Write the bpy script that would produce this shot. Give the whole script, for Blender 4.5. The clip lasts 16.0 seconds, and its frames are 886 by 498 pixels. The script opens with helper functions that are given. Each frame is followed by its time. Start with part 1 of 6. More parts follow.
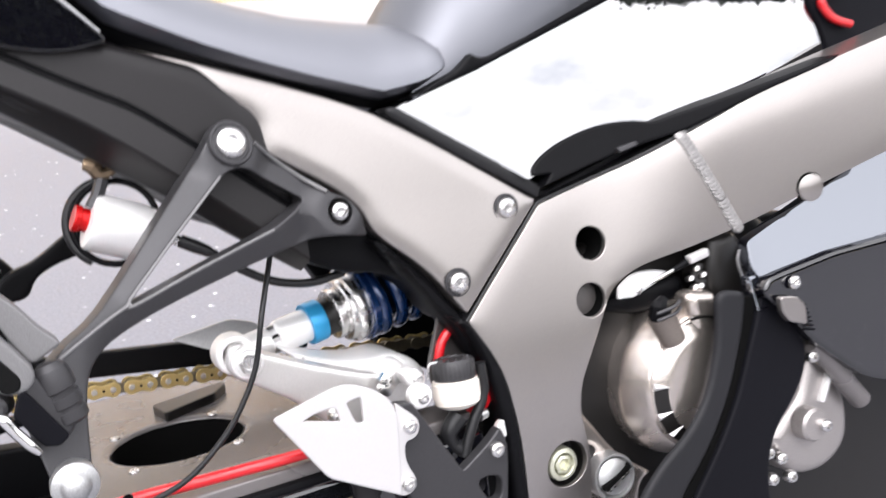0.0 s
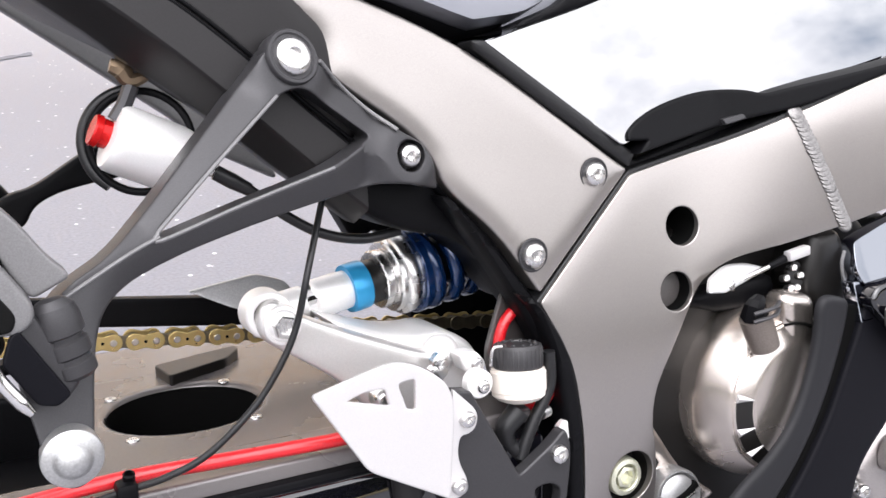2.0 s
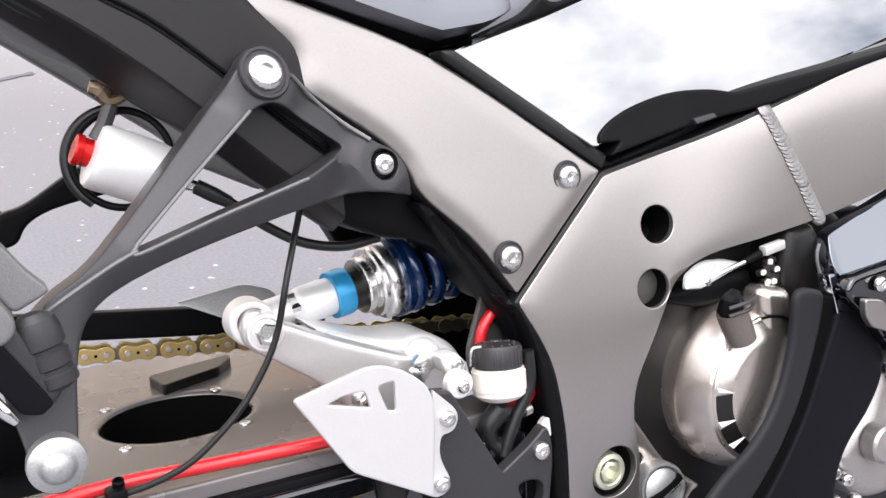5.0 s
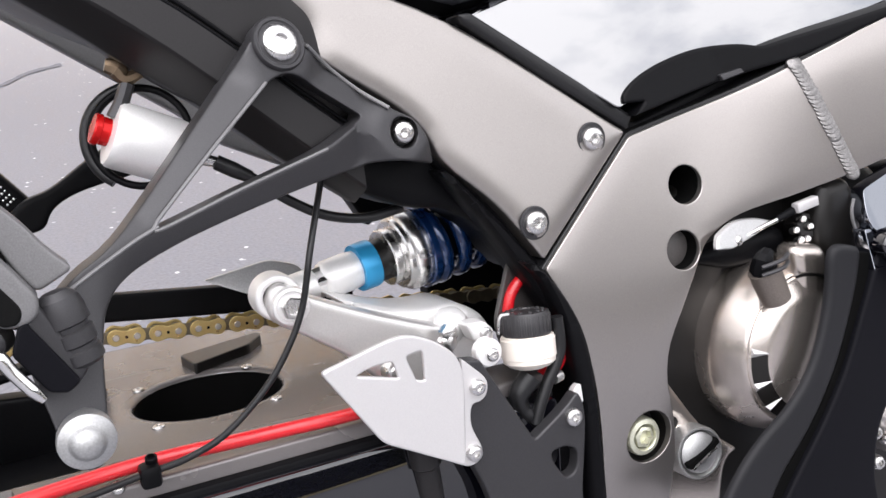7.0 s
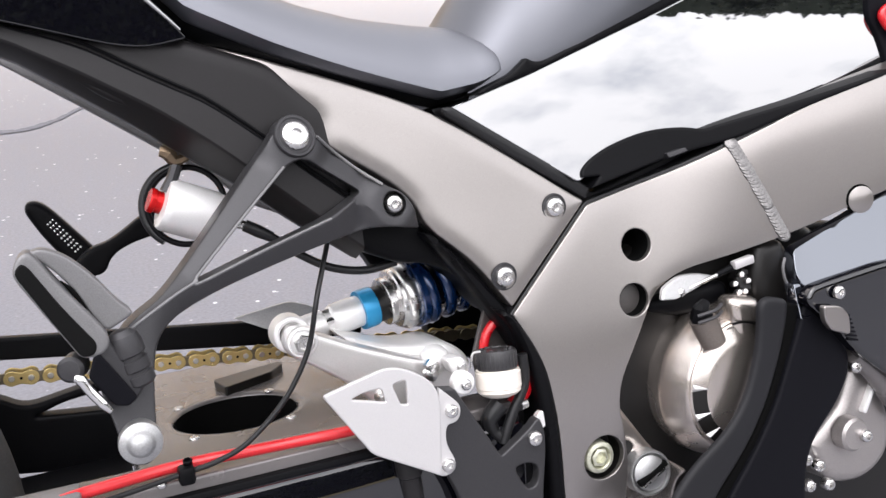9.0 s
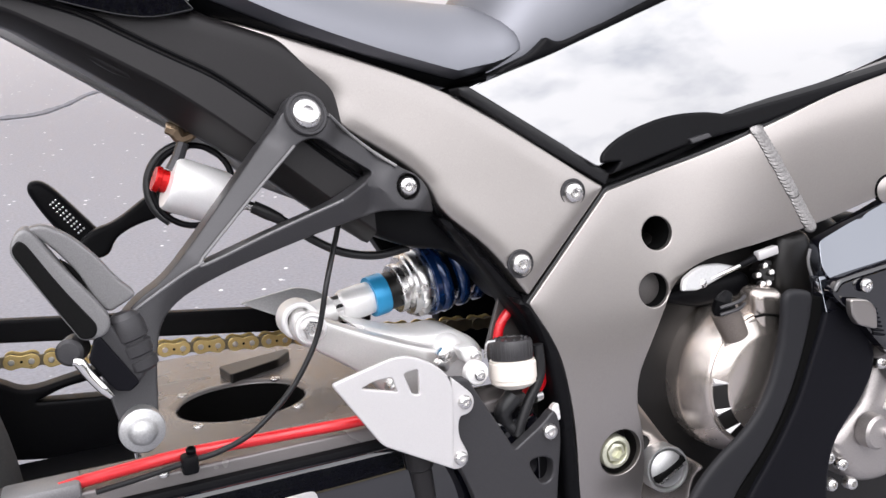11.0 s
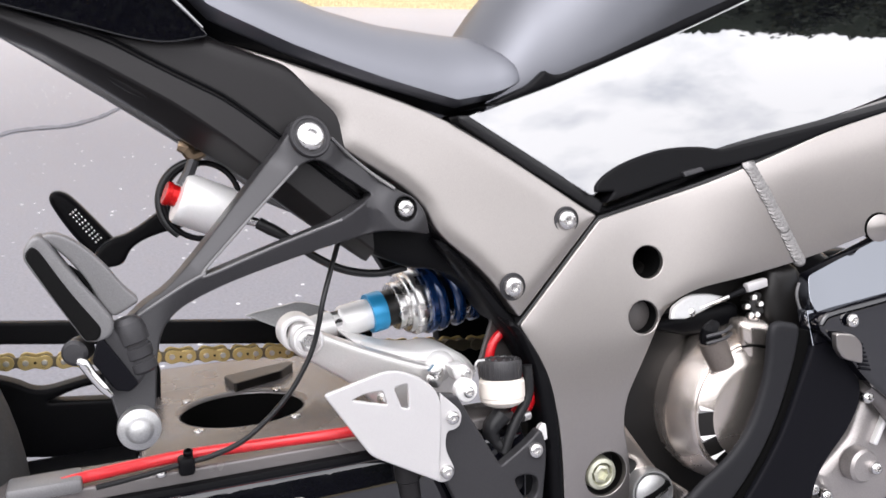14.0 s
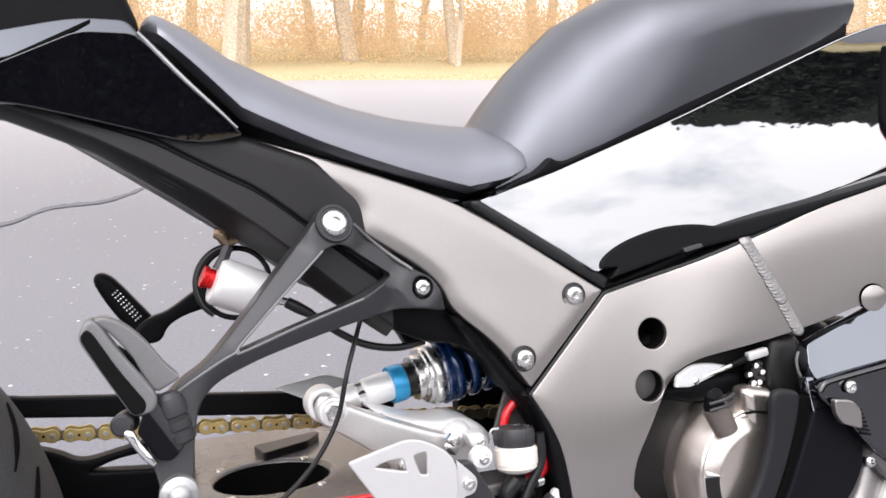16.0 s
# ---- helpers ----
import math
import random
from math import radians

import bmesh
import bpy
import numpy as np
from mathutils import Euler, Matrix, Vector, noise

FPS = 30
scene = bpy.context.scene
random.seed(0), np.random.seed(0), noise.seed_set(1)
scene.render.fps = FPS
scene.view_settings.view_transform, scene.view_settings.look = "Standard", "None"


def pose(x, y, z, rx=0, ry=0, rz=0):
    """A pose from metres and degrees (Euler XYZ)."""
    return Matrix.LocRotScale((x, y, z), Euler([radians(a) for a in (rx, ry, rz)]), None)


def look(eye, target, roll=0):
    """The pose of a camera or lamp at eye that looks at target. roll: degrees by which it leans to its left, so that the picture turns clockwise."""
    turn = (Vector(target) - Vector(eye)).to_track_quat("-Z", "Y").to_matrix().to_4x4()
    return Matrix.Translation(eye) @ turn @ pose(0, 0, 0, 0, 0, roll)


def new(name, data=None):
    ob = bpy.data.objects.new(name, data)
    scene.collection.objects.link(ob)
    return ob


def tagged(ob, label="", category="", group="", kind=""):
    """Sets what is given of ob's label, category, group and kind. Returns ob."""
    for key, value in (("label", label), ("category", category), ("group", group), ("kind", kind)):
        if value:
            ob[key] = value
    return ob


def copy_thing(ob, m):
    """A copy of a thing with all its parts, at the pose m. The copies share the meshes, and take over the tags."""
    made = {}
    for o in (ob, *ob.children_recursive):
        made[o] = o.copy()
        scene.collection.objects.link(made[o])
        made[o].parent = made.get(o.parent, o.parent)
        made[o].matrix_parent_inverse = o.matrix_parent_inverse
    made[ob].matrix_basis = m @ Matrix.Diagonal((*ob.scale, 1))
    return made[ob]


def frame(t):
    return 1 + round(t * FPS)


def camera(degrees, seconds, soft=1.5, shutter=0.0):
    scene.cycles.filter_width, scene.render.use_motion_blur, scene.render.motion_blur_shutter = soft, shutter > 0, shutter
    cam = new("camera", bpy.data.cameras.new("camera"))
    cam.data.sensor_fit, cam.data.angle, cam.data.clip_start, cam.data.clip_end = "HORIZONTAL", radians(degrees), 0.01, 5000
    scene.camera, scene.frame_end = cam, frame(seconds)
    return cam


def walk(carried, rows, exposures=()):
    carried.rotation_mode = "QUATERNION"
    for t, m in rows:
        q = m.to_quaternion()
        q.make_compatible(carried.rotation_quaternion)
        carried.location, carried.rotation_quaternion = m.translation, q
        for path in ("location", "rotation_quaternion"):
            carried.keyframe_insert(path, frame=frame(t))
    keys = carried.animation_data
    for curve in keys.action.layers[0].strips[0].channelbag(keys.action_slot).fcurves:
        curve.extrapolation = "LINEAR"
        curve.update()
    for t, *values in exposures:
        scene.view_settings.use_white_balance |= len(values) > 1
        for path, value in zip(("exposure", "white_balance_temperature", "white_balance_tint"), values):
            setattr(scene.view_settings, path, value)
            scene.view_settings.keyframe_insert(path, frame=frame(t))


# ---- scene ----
cam = camera(53.02, 16.0, soft=1.5, shutter=0.5)
ROWS = [
    (0.0, 0.0282, -0.5667, 0.7412, 71.509, 1.915, -29.176),
    (0.5, 0.0228, -0.4817, 0.6944, 69.748, -0.931, -29.245),
    (1.0, 0.0240, -0.4577, 0.6846, 69.353, -2.961, -28.775),
    (1.5, 0.0216, -0.4521, 0.6879, 70.027, -3.334, -27.395),
    (2.0, 0.0222, -0.4545, 0.6899, 70.700, -3.478, -28.139),
    (2.5, 0.0250, -0.4637, 0.6928, 70.984, -2.850, -29.085),
    (3.0, 0.0253, -0.4660, 0.6954, 71.349, -2.838, -29.166),
    (5.5, 0.0341, -0.4791, 0.6957, 70.814, -1.150, -27.803),
    (6.0, 0.0357, -0.4750, 0.6905, 70.017, -0.529, -27.578),
    (6.5, 0.0394, -0.4731, 0.6851, 69.212, 0.216, -27.412),
    (7.0, 0.0390, -0.4763, 0.6879, 69.561, 0.914, -27.014),
    (7.5, 0.0427, -0.4858, 0.6914, 69.901, 0.904, -27.869),
    (8.0, 0.0491, -0.5393, 0.7270, 70.080, 2.165, -25.173),
    (8.5, 0.0358, -0.5889, 0.7368, 70.322, 3.779, -24.994),
    (9.0, 0.0244, -0.6024, 0.7488, 71.472, 0.869, -24.431),
    (9.5, 0.0253, -0.5912, 0.7436, 71.407, 0.596, -24.125),
    (12.0, 0.0287, -0.5783, 0.7348, 70.956, -0.207, -23.392),
    (12.5, 0.0305, -0.5782, 0.7358, 71.568, -0.756, -23.542),
    (13.0, 0.0359, -0.5796, 0.7292, 70.709, 0.827, -23.338),
    (13.5, 0.0440, -0.5940, 0.7499, 70.791, 1.892, -22.014),
    (14.0, 0.0383, -0.6151, 0.7439, 72.427, -1.198, -21.628),
    (14.5, 0.0224, -0.6458, 0.7581, 75.585, 1.321, -20.238),
    (15.0, 0.0141, -0.6557, 0.7627, 76.976, -0.028, -19.168),
    (15.5, 0.0180, -0.6576, 0.7586, 76.377, -0.489, -19.692),
    (16.0, 0.0278, -0.6663, 0.7683, 76.700, 0.000, -20.263),
]
walk(cam, [(t, pose(x, y, z, rx, ry, rz)) for t, x, y, z, rx, ry, rz in ROWS],
     [(t, e - 0.23, 6350, 14) for t, e in ((0.0, 0.45), (3.0, 0.42), (5.5, 0.25), (7.0, 0.10), (9.0, 0.10), (13.0, 0.12), (14.5, 0.08), (16.0, 0.10))])

# ---- light ----
SUN_ELEV, SUN_AZ = 62.0, 236.0      # azimuth of the sun from +x, anticlockwise
world = bpy.data.worlds.new("sky")
scene.world = world
world.use_nodes = True
wn, wl = world.node_tree.nodes, world.node_tree.links
wn.clear()
w_out = wn.new("ShaderNodeOutputWorld")
w_bg = wn.new("ShaderNodeBackground")
w_sky = wn.new("ShaderNodeTexSky")
w_sky.sky_type = "NISHITA"
w_sky.sun_disc = False
w_sky.sun_elevation = radians(SUN_ELEV)
w_sky.sun_rotation = radians(90 - SUN_AZ)
w_sky.air_density, w_sky.dust_density = 1.2, 2.0
w_co = wn.new("ShaderNodeTexCoord")
w_map = wn.new("ShaderNodeMapping")
w_map.inputs["Scale"].default_value = (1.0, 1.0, 0.9)
w_noise = wn.new("ShaderNodeTexNoise")
w_noise.inputs["Scale"].default_value = 4.2
w_noise.inputs["Detail"].default_value = 8
w_noise.inputs["Roughness"].default_value = 0.55
w_ramp = wn.new("ShaderNodeValToRGB")
w_ramp.color_ramp.elements[0].position = 0.20
w_ramp.color_ramp.elements[1].position = 0.48
w_mix = wn.new("ShaderNodeMixRGB")
w_bw = wn.new("ShaderNodeRGBToBW")
w_gain = wn.new("ShaderNodeMath")
w_gain.operation = "MULTIPLY_ADD"
w_gain.inputs[1].default_value = 2.6
w_gain.inputs[2].default_value = 7.6
w_bg.inputs["Strength"].default_value = 0.15
wl.new(w_co.outputs["Generated"], w_map.inputs["Vector"])
wl.new(w_map.outputs["Vector"], w_noise.inputs["Vector"])
wl.new(w_noise.outputs["Fac"], w_ramp.inputs["Fac"])
wl.new(w_ramp.outputs["Color"], w_mix.inputs["Fac"])
wl.new(w_sky.outputs["Color"], w_mix.inputs["Color1"])
wl.new(w_sky.outputs["Color"], w_bw.inputs["Color"])
wl.new(w_bw.outputs["Val"], w_gain.inputs[0])
wl.new(w_gain.outputs["Value"], w_mix.inputs["Color2"])
wl.new(w_mix.outputs["Color"], w_bg.inputs["Color"])
wl.new(w_bg.outputs["Background"], w_out.inputs["Surface"])
sun = new("sun", bpy.data.lights.new("sun", "SUN"))
sun.data.energy, sun.data.angle, sun.data.color = 1.5, radians(75.0), (1.0, 0.97, 0.93)
_d = Vector((math.cos(radians(SUN_AZ)) * math.cos(radians(SUN_ELEV)), math.sin(radians(SUN_AZ)) * math.cos(radians(SUN_ELEV)), math.sin(radians(SUN_ELEV))))
sun.matrix_world = look(_d * 20, (0, 0, 0))


# ---- materials ----
def material(name, color, rough=0.5, metal=0.0, coat=0.0, grain=0.0, grain_scale=400.0, vary=0.15, vary_scale=9.0, second=None, bump=0.0, spec=0.5, ior=1.5, rough_vary=0.08, tint=(1, 1, 1)):
    """A node material: base colour with slow variation and fine grain, roughness variation and a fine bump."""
    m = bpy.data.materials.new(name)
    m.use_nodes = True
    nt = m.node_tree
    b = nt.nodes["Principled BSDF"]
    co = nt.nodes.new("ShaderNodeTexCoord")
    n1 = nt.nodes.new("ShaderNodeTexNoise")
    n1.inputs["Scale"].default_value = vary_scale
    n1.inputs["Detail"].default_value = 5
    nt.links.new(co.outputs["Object"], n1.inputs["Vector"])
    mix = nt.nodes.new("ShaderNodeMixRGB")
    c2 = second or tuple(c * (1 - vary) for c in color)
    c1 = color if second else tuple(min(1, c * (1 + vary * 0.6)) for c in color)
    mix.inputs["Color1"].default_value = (*c1, 1)
    mix.inputs["Color2"].default_value = (*c2, 1)
    nt.links.new(n1.outputs["Fac"], mix.inputs["Fac"])
    n2 = nt.nodes.new("ShaderNodeTexNoise")
    n2.inputs["Scale"].default_value = grain_scale
    n2.inputs["Detail"].default_value = 3
    nt.links.new(co.outputs["Object"], n2.inputs["Vector"])
    if grain:
        mul = nt.nodes.new("ShaderNodeMixRGB")
        mul.blend_type = "OVERLAY"
        mul.inputs["Fac"].default_value = grain
        nt.links.new(mix.outputs["Color"], mul.inputs["Color1"])
        nt.links.new(n2.outputs["Color"], mul.inputs["Color2"])
        hsv = nt.nodes.new("ShaderNodeHueSaturation")
        nt.links.new(mix.outputs["Color"], hsv.inputs["Color"])
        ramp = nt.nodes.new("ShaderNodeMapRange")
        ramp.inputs["From Min"].default_value, ramp.inputs["From Max"].default_value = 0.3, 0.7
        ramp.inputs["To Min"].default_value, ramp.inputs["To Max"].default_value = 1 - grain, 1 + grain
        nt.links.new(n2.outputs["Fac"], ramp.inputs["Value"])
        nt.links.new(ramp.outputs["Result"], hsv.inputs["Value"])
        nt.nodes.remove(mul)
        nt.links.new(hsv.outputs["Color"], b.inputs["Base Color"])
    else:
        nt.links.new(mix.outputs["Color"], b.inputs["Base Color"])
    rr = nt.nodes.new("ShaderNodeMapRange")
    rr.inputs["To Min"].default_value, rr.inputs["To Max"].default_value = max(0.0, rough * (1 - rough_vary * 2)), min(1.0, rough * (1 + rough_vary * 2))
    nt.links.new(n1.outputs["Fac"], rr.inputs["Value"])
    nt.links.new(rr.outputs["Result"], b.inputs["Roughness"])
    b.inputs["Metallic"].default_value = metal
    b.inputs["Coat Weight"].default_value = coat
    b.inputs["Coat Roughness"].default_value = 0.03
    b.inputs["Specular IOR Level"].default_value = spec
    b.inputs["IOR"].default_value = ior
    b.inputs["Specular Tint"].default_value = (*tint, 1)
    if bump:
        bp_ = nt.nodes.new("ShaderNodeBump")
        bp_.inputs["Strength"].default_value = bump
        bp_.inputs["Distance"].default_value = 0.0006
        nt.links.new(n2.outputs["Fac"], bp_.inputs["Height"])
        nt.links.new(bp_.outputs["Normal"], b.inputs["Normal"])
    return m


M_FRAME = material("titanium_grey_paint", (0.398, 0.371, 0.354), 0.30, 0.92, grain=0.06, grain_scale=1500, vary=0.08, bump=0.05)
M_RAIL = material("dark_satin_paint", (0.018, 0.0168, 0.0175), 0.40, 0.25, grain=0.10, grain_scale=1200, vary=0.15, bump=0.08, spec=0.34)
M_CAST = material("dark_grey_anodised_casting", (0.042, 0.041, 0.044), 0.40, 0.4, grain=0.12, grain_scale=1500, bump=0.12)
M_BLACK = material("black_plastic", (0.004, 0.004, 0.0048), 0.42, grain=0.2, grain_scale=900, bump=0.12, spec=0.09)
M_RUBBER = material("black_rubber", (0.011, 0.011, 0.012), 0.36, spec=0.35, grain=0.2, grain_scale=700, bump=0.15)
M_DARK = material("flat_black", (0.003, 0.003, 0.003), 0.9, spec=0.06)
M_GLOSS = material("gloss_black_paint", (0.003, 0.003, 0.005), 0.02, coat=0.0, vary=0.1, rough_vary=0.3, ior=1.9)
M_MIRROR = material("black_mirror_lacquer", (0.003, 0.003, 0.005), 0.02, vary=0.1, rough_vary=0.3, ior=4.7)
M_SEAT = material("seat_vinyl", (0.012, 0.012, 0.015), 0.40, grain=0.15, grain_scale=1800, bump=0.15, ior=2.95, tint=(0.89, 0.91, 1.0))
M_TANK = material("satin_black_tank_cover", (0.007, 0.007, 0.009), 0.36, grain=0.10, grain_scale=2500, bump=0.06, ior=2.15, tint=(0.89, 0.91, 1.0))
M_SILVER = material("satin_alloy", (0.86, 0.85, 0.84), 0.45, 0.45, grain=0.05, grain_scale=1500, vary=0.06, bump=0.06)
M_PEG = material("worn_grey_casting_and_glint", (0.19, 0.187, 0.19), 0.45, 0.4, grain=0.12, grain_scale=1300, bump=0.12)
M_PLATE = material("clear_anodised_alloy", (0.60, 0.585, 0.585), 0.5, 0.5, grain=0.04, grain_scale=1800, vary=0.05, bump=0.06)
M_CAP = material("blasted_alloy", (0.44, 0.44, 0.44), 0.42, 0.8, grain=0.12, grain_scale=900, bump=0.2)
M_LINK = material("bright_forged_alloy", (0.66, 0.645, 0.63), 0.34, 0.65, grain=0.05, grain_scale=1200, vary=0.08, bump=0.08)
M_POLISH = material("polished_alloy", (0.82, 0.81, 0.80), 0.16, 1.0, vary=0.08, rough_vary=0.3)
M_STEEL = material("zinc_steel", (0.72, 0.71, 0.70), 0.27, 1.0, vary=0.12, vary_scale=60, rough_vary=0.3)
M_COVER = material("bronze_engine_paint", (0.66, 0.595, 0.545), 0.27, 0.94, grain=0.06, grain_scale=1500, vary=0.06, bump=0.04)
M_SENSOR = material("matt_bronze_cast", (0.20, 0.172, 0.152), 0.45, 0.6, grain=0.12, grain_scale=900, bump=0.15)
M_RED = material("red_anodised", (0.58, 0.008, 0.008), 0.25, 0.5, vary=0.15)
M_REDHOSE = material("red_braided_hose", (0.60, 0.008, 0.014), 0.28, 0.0, coat=0.5, grain=0.15, grain_scale=1200, bump=0.2)
M_CYAN = material("light_blue_anodised", (0.03, 0.32, 0.62), 0.3, 0.3)
M_BLUE = material("dark_blue_spring_paint", (0.004, 0.024, 0.095), 0.18, 0.3, coat=0.7)
M_GOLD = material("gold_plated_steel", (0.62, 0.47, 0.20), 0.34, 0.8, vary=0.25, vary_scale=120, rough_vary=0.3)
M_GREASE_SHADE = material("greasy_and_shaded_steel", (0.20, 0.17, 0.12), 0.4, 0.8, vary=0.4, vary_scale=150)
M_CREAM = material("cream_translucent_plastic", (0.78, 0.72, 0.65), 0.35, vary=0.05)
M_TYRE = material("tyre_rubber", (0.035, 0.035, 0.037), 0.7, grain=0.25, grain_scale=500, vary=0.3, vary_scale=20, bump=0.3)
M_SWING = material("brown_grey_swingarm_paint", (0.165, 0.152, 0.151), 0.27, 0.35, grain=0.08, grain_scale=1500, vary=0.2, bump=0.04, spec=0.7)
M_CASE = material("dark_parts_and_shaded_bronze", (0.010, 0.009, 0.0085), 0.38, 0.3, grain=0.1, grain_scale=1200, bump=0.1)
M_PANEL = material("charcoal_satin_plastic", (0.006, 0.006, 0.008), 0.45, grain=0.15, grain_scale=1500, bump=0.1, spec=0.06)
M_FAIRING = material("gloss_black_fairing_lacquer", (0.003, 0.003, 0.005), 0.03, vary=0.1, rough_vary=0.3, ior=3.2, tint=(0.86, 0.91, 1.0))
M_TAIL = material("gloss_black_tail_lacquer", (0.003, 0.003, 0.005), 0.03, vary=0.1, rough_vary=0.3, ior=1.8, tint=(0.84, 0.90, 1.0))
M_COWL = material("dark_grey_moulded_plastic", (0.013, 0.013, 0.015), 0.5, grain=0.12, grain_scale=1500, bump=0.08, spec=0.22)
M_NUT = material("yellowish_zinc", (0.62, 0.62, 0.50), 0.35, 0.7, grain=0.1, grain_scale=900, vary=0.2, vary_scale=90)
M_PAD = material("soft_black_rubber", (0.004, 0.004, 0.004), 0.5, grain=0.2, grain_scale=900, bump=0.1, spec=0.10)
M_PUMP = material("warm_grey_cast_alloy", (0.37, 0.345, 0.335), 0.36, 0.7, grain=0.12, grain_scale=900, vary=0.2, bump=0.15)
M_SPLASH = material("brownish_grey_plastic", (0.070, 0.064, 0.062), 0.5, grain=0.12, grain_scale=900, vary=0.2, bump=0.1)
M_LID = material("dark_grey_lid_plastic", (0.030, 0.029, 0.031), 0.4, grain=0.12, grain_scale=900, vary=0.2, bump=0.1)
M_BRASS = material("brass_fitting", (0.30, 0.22, 0.145), 0.35, 0.9, vary=0.35, vary_scale=150)


# ---- mesh helpers ----
def fillet(pts, r=0.004, n=5):
    """A closed outline with its corners rounded; a third number is that corner's own radius."""
    out, k = [], len(pts)
    for i in range(k):
        a, b, c = (Vector(pts[(i + d) % k][:2]) for d in (-1, 0, 1))
        rad = pts[i][2] if len(pts[i]) > 2 else r
        d1, d2 = min(rad, (a - b).length * 0.48), min(rad, (c - b).length * 0.48)
        if rad < 1e-5:
            out.append(b)
            continue
        p, q = b + (a - b).normalized() * d1, b + (c - b).normalized() * d2
        for j in range(n + 1):
            t = j / n
            out.append(p * (1 - t) ** 2 + b * 2 * t * (1 - t) + q * t * t)
    return [(v.x, v.y) for v in out]


def dense(loop, step):
    out = []
    for i in range(len(loop)):
        a, b = np.array(loop[i]), np.array(loop[(i + 1) % len(loop)])
        m = max(1, int(np.ceil(np.linalg.norm(b - a) / step)))
        if np.linalg.norm(b - a) < 1e-6:
            continue
        out += [tuple(a + (b - a) * j / m) for j in range(m)]
    return out


def seg_distance(p, loops):
    """Distance of points p to the nearest edge of the loops, and whether they lie inside by even-odd count."""
    p = np.asarray(p, float)
    best = np.full(len(p), 1e9)
    inside = np.zeros(len(p), bool)
    for lp in loops:
        a = np.array(lp)
        b = np.roll(a, -1, 0)
        for s, e in zip(a, b):
            d = e - s
            t = np.clip(((p - s) @ d) / max(d @ d, 1e-15), 0, 1)
            best = np.minimum(best, np.linalg.norm(p - s - t[:, None] * d, axis=1))
            c = (s[1] > p[:, 1]) != (e[1] > p[:, 1])
            xx = s[0] + (p[:, 1] - s[1]) / (d[1] if abs(d[1]) > 1e-12 else 1e-12) * d[0]
            inside ^= c & (p[:, 0] < xx)
    return best, inside


def plate(outline, face, depth, rnd=0.002, holes=(), step=0.012, out=-1, plane="xz", crown=None):
    """A solid plate: an outline with holes, whose front follows face(a, b) with rounded edges, depth thick behind it."""
    from mathutils.geometry import delaunay_2d_cdt
    fine = min(step, max(0.0025, rnd * 1.3))
    loops = [dense(l, fine) for l in (outline, *holes)]
    pts, edges = [], []
    for lp in loops:
        k = len(pts)
        pts += lp
        edges += [(k + i, k + (i + 1) % len(lp)) for i in range(len(lp))]
    allp = np.array(pts)
    extra = []
    for frac in (0.12, 0.45, 1.0, 1.8):
        d = rnd * frac
        for lp in loops:
            a = np.array(lp)
            tang = np.roll(a, -1, 0) - np.roll(a, 1, 0)
            nrm = np.stack([-tang[:, 1], tang[:, 0]], 1)
            nrm /= np.maximum(np.linalg.norm(nrm, axis=1), 1e-12)[:, None]
            for sgn in (1, -1):
                extra.append(a + nrm * sgn * d)
    extra = np.concatenate(extra)
    lo, hi = allp.min(0), allp.max(0)
    gx, gy = np.meshgrid(np.arange(lo[0], hi[0], step), np.arange(lo[1], hi[1], step))
    grid = np.stack([gx.ravel(), gy.ravel()], 1)
    dist, ins = seg_distance(grid, loops)
    grid = grid[ins & (dist > rnd * 1.8 + step * 0.35)]
    dist, ins = seg_distance(extra, loops)
    want = np.concatenate([np.full(2 * len(allp), rnd * f) for f in (0.12, 0.45, 1.0, 1.8)])
    extra = extra[ins & (dist > want * 0.93)]
    verts = [Vector(p) for p in (*pts, *extra, *grid)]
    v2, _, f2, *_ = delaunay_2d_cdt(verts, edges, [], 0, 1e-7)
    v2 = np.array([tuple(v) for v in v2])
    cent = np.array([v2[list(f)].mean(0) for f in f2])
    _, ins = seg_distance(cent, loops)
    dist, _ = seg_distance(v2, loops)
    rim_d, _ = seg_distance(v2, loops[:1])
    bm = bmesh.new()
    mk = (lambda a, y, b: (a, y, b)) if plane == "xz" else (lambda a, y, b: (a, b, y))
    front, back = [], []
    for (a, b), d, dr_ in zip(v2, dist, rim_d):
        d = min(d, rnd)
        off = rnd - math.sqrt(max(0.0, rnd * rnd - (rnd - d) ** 2))
        base = face(a, b)
        if crown:
            off += crown[0] * (1 - min(1.0, dr_ / crown[1])) ** 2
        front.append(bm.verts.new(mk(a, base - out * off, b)))
        back.append(bm.verts.new(mk(a, base - out * depth, b)))
    rim = {}
    for f, ok in zip(f2, ins):
        if not ok:
            continue
        bm.faces.new([front[i] for i in f])
        bm.faces.new([back[i] for i in reversed(f)])
        for i in range(3):
            e = (f[i], f[(i + 1) % 3])
            if (e[1], e[0]) in rim:
                del rim[(e[1], e[0])]
            else:
                rim[e] = 1
    for i, j in rim:
        bm.faces.new([front[j], front[i], back[i], back[j]])
    bmesh.ops.delete(bm, geom=[v for v in bm.verts if not v.link_faces], context="VERTS")
    bmesh.ops.recalc_face_normals(bm, faces=bm.faces)
    return bm


def flat(y):
    return lambda a, b: y


